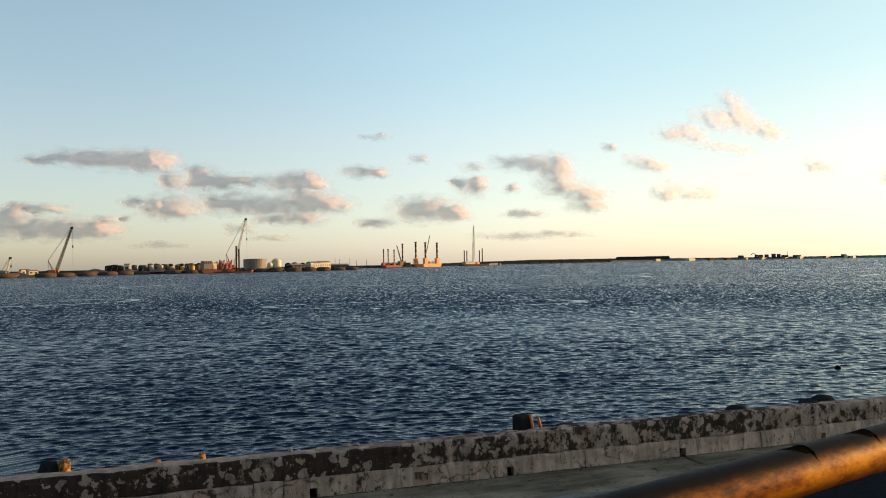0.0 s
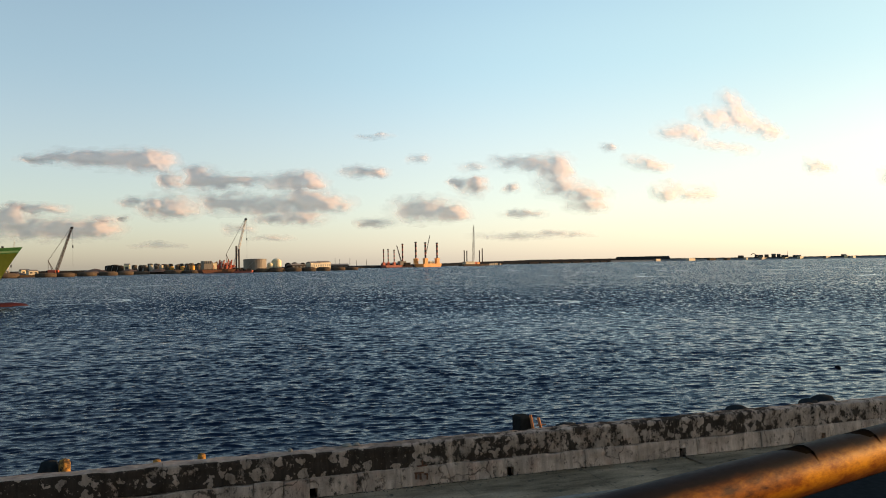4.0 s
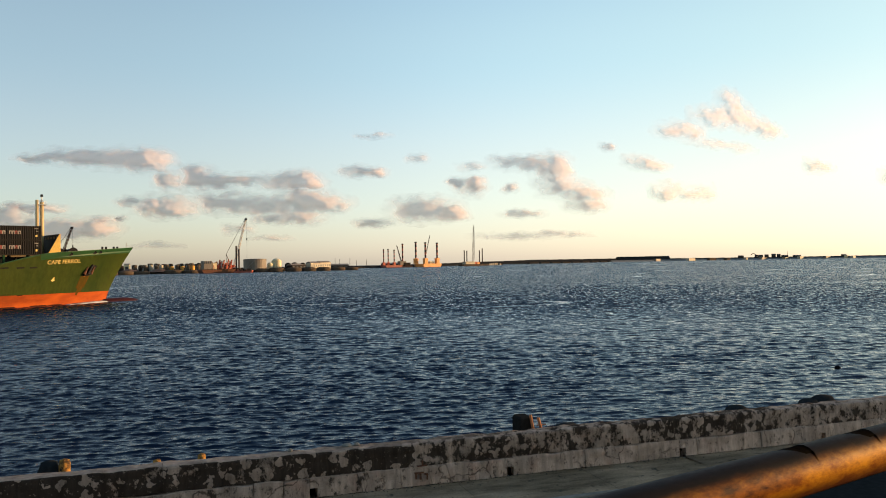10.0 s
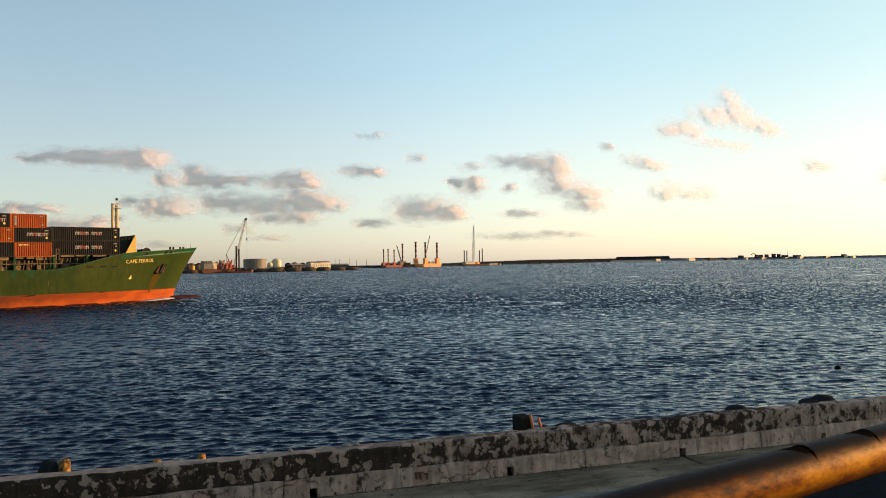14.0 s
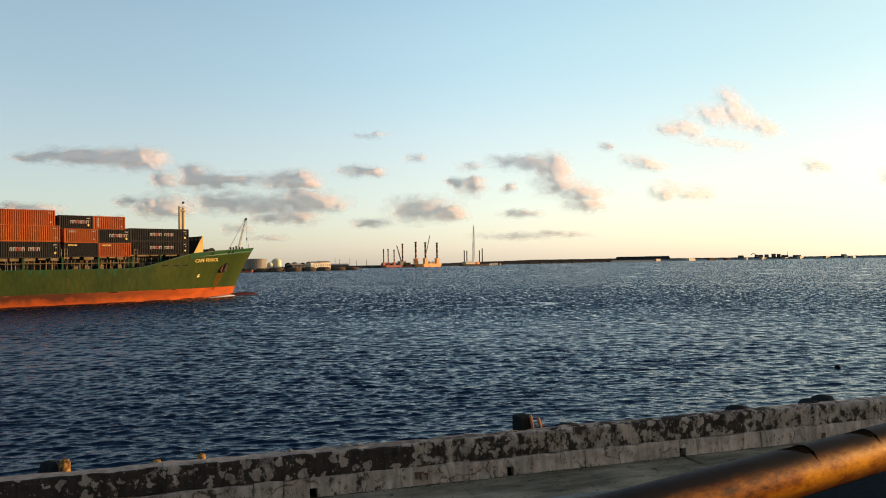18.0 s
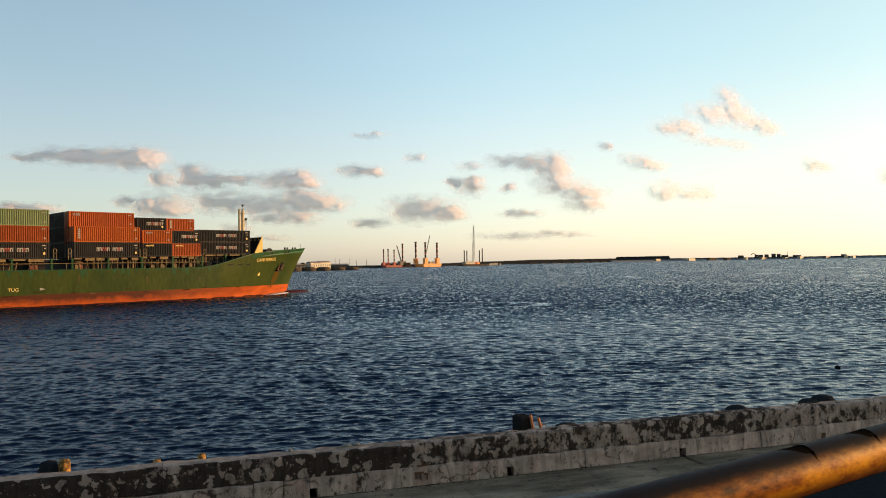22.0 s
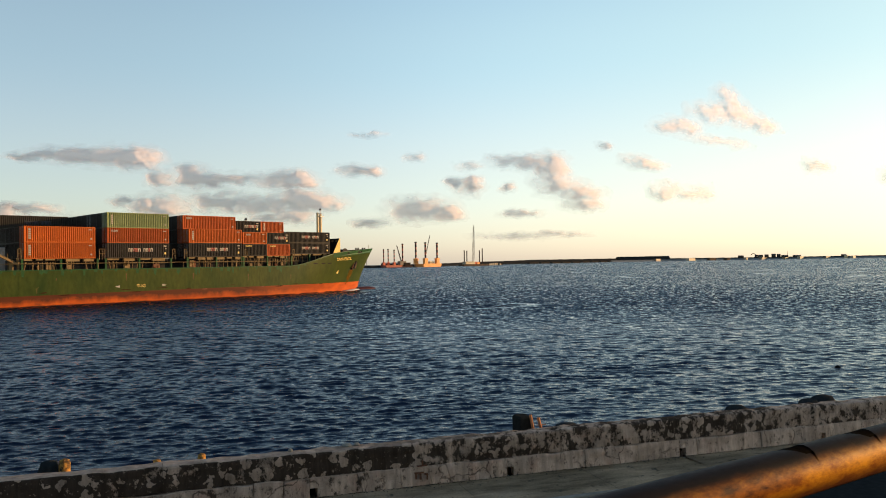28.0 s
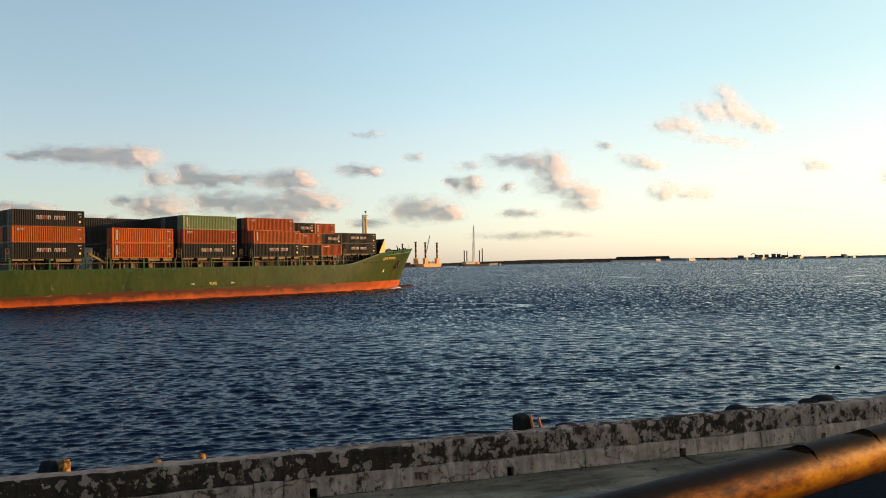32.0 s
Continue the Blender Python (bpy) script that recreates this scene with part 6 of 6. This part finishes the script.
# ---- containers
def box_mesh(length, height, material):
    """A corrugated steel container body: rails, corner posts and pressed side panels. Origin at the forward starboard bottom corner."""
    g = Geo()
    W, dep = 2.44, 0.10
    for y0, y1 in ((0, 0.09), (W - 0.09, W)):
        for z0, z1 in ((0, 0.16), (height - 0.10, height)):
            g.box(-length, 0, y0, y1, z0, z1)
        for x0, x1 in ((-length, -length + 0.18), (-0.18, 0)):
            g.box(x0, x1, y0, y1, 0.16, height - 0.10)
    for x0, x1 in ((-length, -length + 0.09), (-0.09, 0)):
        for z0, z1 in ((0, 0.16), (height - 0.10, height)):
            g.box(x0, x1, 0.09, W - 0.09, z0, z1)
    pitch = 0.35
    n = int((length - 0.36) / pitch)
    pitch = (length - 0.36) / n
    top, bot = height - 0.10, 0.16
    for side in (0, 1):
        line = []
        for i in range(n):
            x = -length + 0.18 + i * pitch
            for u, d in ((0.0, 0.0), (0.26, 0.0), (0.5, dep), (0.76, dep)):
                line.append((x + u * pitch, (0.02 + d) if side == 0 else W - 0.02 - d))
        line.append((-0.18, 0.02 if side == 0 else W - 0.02))
        vs = [(x, y, z) for x, y in line for z in (bot, top)]
        fs = [(2 * i, 2 * i + 2, 2 * i + 3, 2 * i + 1) if side == 0 else (2 * i, 2 * i + 1, 2 * i + 3, 2 * i + 2) for i in range(len(line) - 1)]
        g.add(vs, fs)
    for end in (0, 1):
        line = []
        m = 9
        for i in range(m):
            y = 0.18 + i * (W - 0.36) / m
            for u, d in ((0.0, 0.0), (0.3, 0.0), (0.5, dep), (0.8, dep)):
                line.append((y + u * (W - 0.36) / m, -0.02 - d if end else -length + 0.02 + d))
        line.append((W - 0.18, -0.02 if end else -length + 0.02))
        vs = [(x, y, z) for y, x in line for z in (bot, top)]
        fs = [(2 * i, 2 * i + 2, 2 * i + 3, 2 * i + 1) for i in range(len(line) - 1)]
        g.add(vs, fs)
    g.box(-length + 0.09, -0.09, 0.09, W - 0.09, height - 0.05, height - 0.02)
    g.box(-length + 0.09, -0.09, 0.09, W - 0.09, 0.08, 0.14)
    return g.mesh("container", material)


MESHES = {}
COLOURS = {"n": (NAVY, "navy blue steel container"), "o": (ORANGE, "bright orange steel container"), "b": (BROWN, "red-brown steel container"), "g": (LIME, "light green steel container")}


def bars(geo_parent, x, z, widths, height, material, y=-0.012):
    for w in widths:
        a = abs(w)
        g = Geo().box(x, x + a * 0.26, y, y + 0.03, z, z + height).box(x + a * 0.56, x + a * 0.80, y, y + 0.03, z, z + height)
        g.box(x + a * 0.26, x + a * 0.56, y, y + 0.03, z + height * 0.72, z + height)
        part("brand_bar", g, material if w > 0 else RED_MARK, geo_parent)
        x += a


def container(x1, y, z, length, height, code, logo="", near=True):
    key = (code, round(length, 1), round(height, 1))
    if key not in MESHES:
        MESHES[key] = box_mesh(length, height, COLOURS[code][0])
    c = part("container", MESHES[key], None, ship, COLOURS[code][1], at=pose(x1, y, z))
    if not near:
        return c
    if logo == "wide":
        # two groups of unreadable maker's letters across the middle
        s = length / 12.19
        bars(c, -8.2 * s, height * 0.42, (0.52, 0.50, -0.5, -0.36, 0.62), height * 0.24, WHITE)
        bars(c, -5.25 * s, height * 0.42, (0.52, 0.5, -0.36, 0.62), height * 0.24, WHITE)
        part("number_bar", Geo().box(-1.15, -0.55, -0.012, 0.018, height * 0.78, height * 0.84), WHITE, c)
        part("number_bar", Geo().box(-0.85, -0.55, -0.012, 0.018, height * 0.60, height * 0.66), WHITE, c)
        part("data_plate", Geo().box(-1.0, -0.66, -0.012, 0.018, height * 0.24, height * 0.38), YELLOW_MARK, c)
    elif logo == "faint":
        bars(c, -8.2, height * 0.42, (0.52, 0.50, 0.5, 0.36, 0.62), height * 0.24, SHADED_MARK)
        bars(c, -5.25, height * 0.42, (0.52, 0.5, 0.36, 0.62), height * 0.24, SHADED_MARK)
    elif logo == "column":
        for i in range(5):
            part("brand_bar", Geo().box(-length + 0.72, -length + 1.12, -0.012, 0.018, height * (0.22 + 0.13 * i), height * (0.32 + 0.13 * i)), WHITE, c)
    elif logo == "corner":
        bars(c, -length + 0.8, height * 0.72, (0.42, 0.42, 0.42), height * 0.14, WHITE)
    elif logo == "yellow":
        bars(c, -length + 0.7, height * 0.78, (0.4, 0.4, 0.4, 0.4), height * 0.10, YELLOW_MARK)
    if logo in ("column", "corner"):
        part("number_bar", Geo().box(-0.9, -0.6, -0.012, 0.018, height * 0.2, height * 0.3), WHITE, c)
        part("number_bar", Geo().box(-1.2, -0.6, -0.012, 0.018, height * 0.8, height * 0.85), WHITE, c)
    for yy in (0.42, 0.86, 1.56, 2.0):
        part("lock_rod", Geo().tube((-length - 0.03, yy, 0.1), (-length - 0.03, yy, height - 0.08), 0.025, n=5), STEEL, c)
    return c


P, HC, ST = 2.475, 2.9, 2.6


def stack(bay, row, y, codes, tall, near=False):
    """codes: tiers from below, (colour, mark) each."""
    a, b, z = BAYS[bay]
    for i, (code, mark) in enumerate(codes):
        container(b, y, z + i * tall, 12.19, tall - 0.03, code, mark, near or mark != "")


# first bay in view last
stack(0, 0, 0, [("n", "wide"), ("o", "corner"), ("n", "wide")], HC, True)
stack(1, 0, 0, [("o", "column"), ("o", "column")], HC, True)
stack(2, 0, 0, [("n", "wide"), ("b", "corner"), ("g", "column")], HC, True)
stack(3, 0, 0, [("n", "wide"), ("o", "column")], HC, True)
stack(3, 1, P, [("n", ""), ("b", ""), ("b", "corner")], HC, True)
for row in range(1, 8):
    stack(0, row, row * P, [("n", ""), (rnd.choice("nb"), ""), ("n", "")], HC)
    stack(2, row, row * P, [("n", ""), ("n", ""), (rnd.choice("nnn"), "wide" if row == 3 else "")], HC)
    stack(1, row, row * P, [("n", ""), ("n", "")], HC)
    if row > 1:
        stack(3, row, row * P, [("n", ""), (rnd.choice("nb"), ""), (rnd.choice("nb"), "")], HC)
container(18.8, 7 * P, BAYS[1][2] + 2 * HC, 13.72, HC - 0.03, "n", "faint")
a, b, z = BAYS[4]
h2 = 6.06
for y, rows in ((1.55, (("n", "yellow", "b", "yellow"), ("o", "corner", "n", "wide"))), (1.55 + P, (("n", "", "n", ""), ("n", "", "b", ""), ("n", "wide", "b", "column")))):
    for i, (c0, l0, c1, l1) in enumerate(rows):
        container(b - h2 - 0.07, y, z + i * ST, h2, ST - 0.03, c0, l0)
        container(b, y, z + i * ST, h2, ST - 0.03, c1, l1)
for row in range(2, 6):
    stack(4, row, 1.55 + row * P, [("n", ""), ("b", ""), (rnd.choice("nb"), "")], ST)
for row in range(5):
    stack(5, row, 3.49 + row * P, [("n", "wide" if row == 0 else ""), ("n", "wide" if row == 0 else "")], ST, row == 0)

# bow wave and wash along the side
g = Geo()
rings = []
for i in range(26):
    u = i / 25
    x = 88.6 - 10.0 * u
    y = side_y(min(x, 87.6), 0.3) - 0.1 - 0.9 * u
    h = (0.6 - 0.5 * u) * (0.7 + 0.5 * noise.noise(Vector((x * 0.9, 3, 0)))) * smooth_step(u * 8)
    w = 0.7 + 1.6 * u
    rings.append([(x, y + 0.5, -0.2), (x, y + 0.3, max(h, 0.05)), (x, y - w * 0.5, max(h, 0.05) * 0.7), (x, y - w, -0.1)])
part("bow_wave", Geo().rings(rings), FOAM, ship, "white foam of the bow wave", smooth=True)

def motions():
    """The ship glides in from the harbour; clouds and wavelets drift."""
    rows = []
    for i in range(17):
        t = 2.0 * i
        d = t - 32.0
        run = 3.8671 * d + 0.5 * 0.01651 * d * d
        course = radians(43.576 - 0.09571 * d / 2)
        heading = 43.576 - 0.09571 * d
        rows.append((t, pose(-65.904 + math.sin(course) * run, 140.797 + math.cos(course) * run, 0, 0, 0, 90 - heading)))
    walk(ship, rows)
    for ob, x, y, z, (dx, dz) in CLOUDS:
        walk(ob, [(0.0, pose(x, y, z)), (16.0, pose(x + dx / 2, y, z + dz / 2)), (32.0, pose(x + dx, y, z + dz))])
    walk(WATER_SHEET, [(0.0, pose(5, 5, 0)), (16.0, pose(0, 0.5, 0)), (32.0, pose(-5, -4, 0))])


motions()
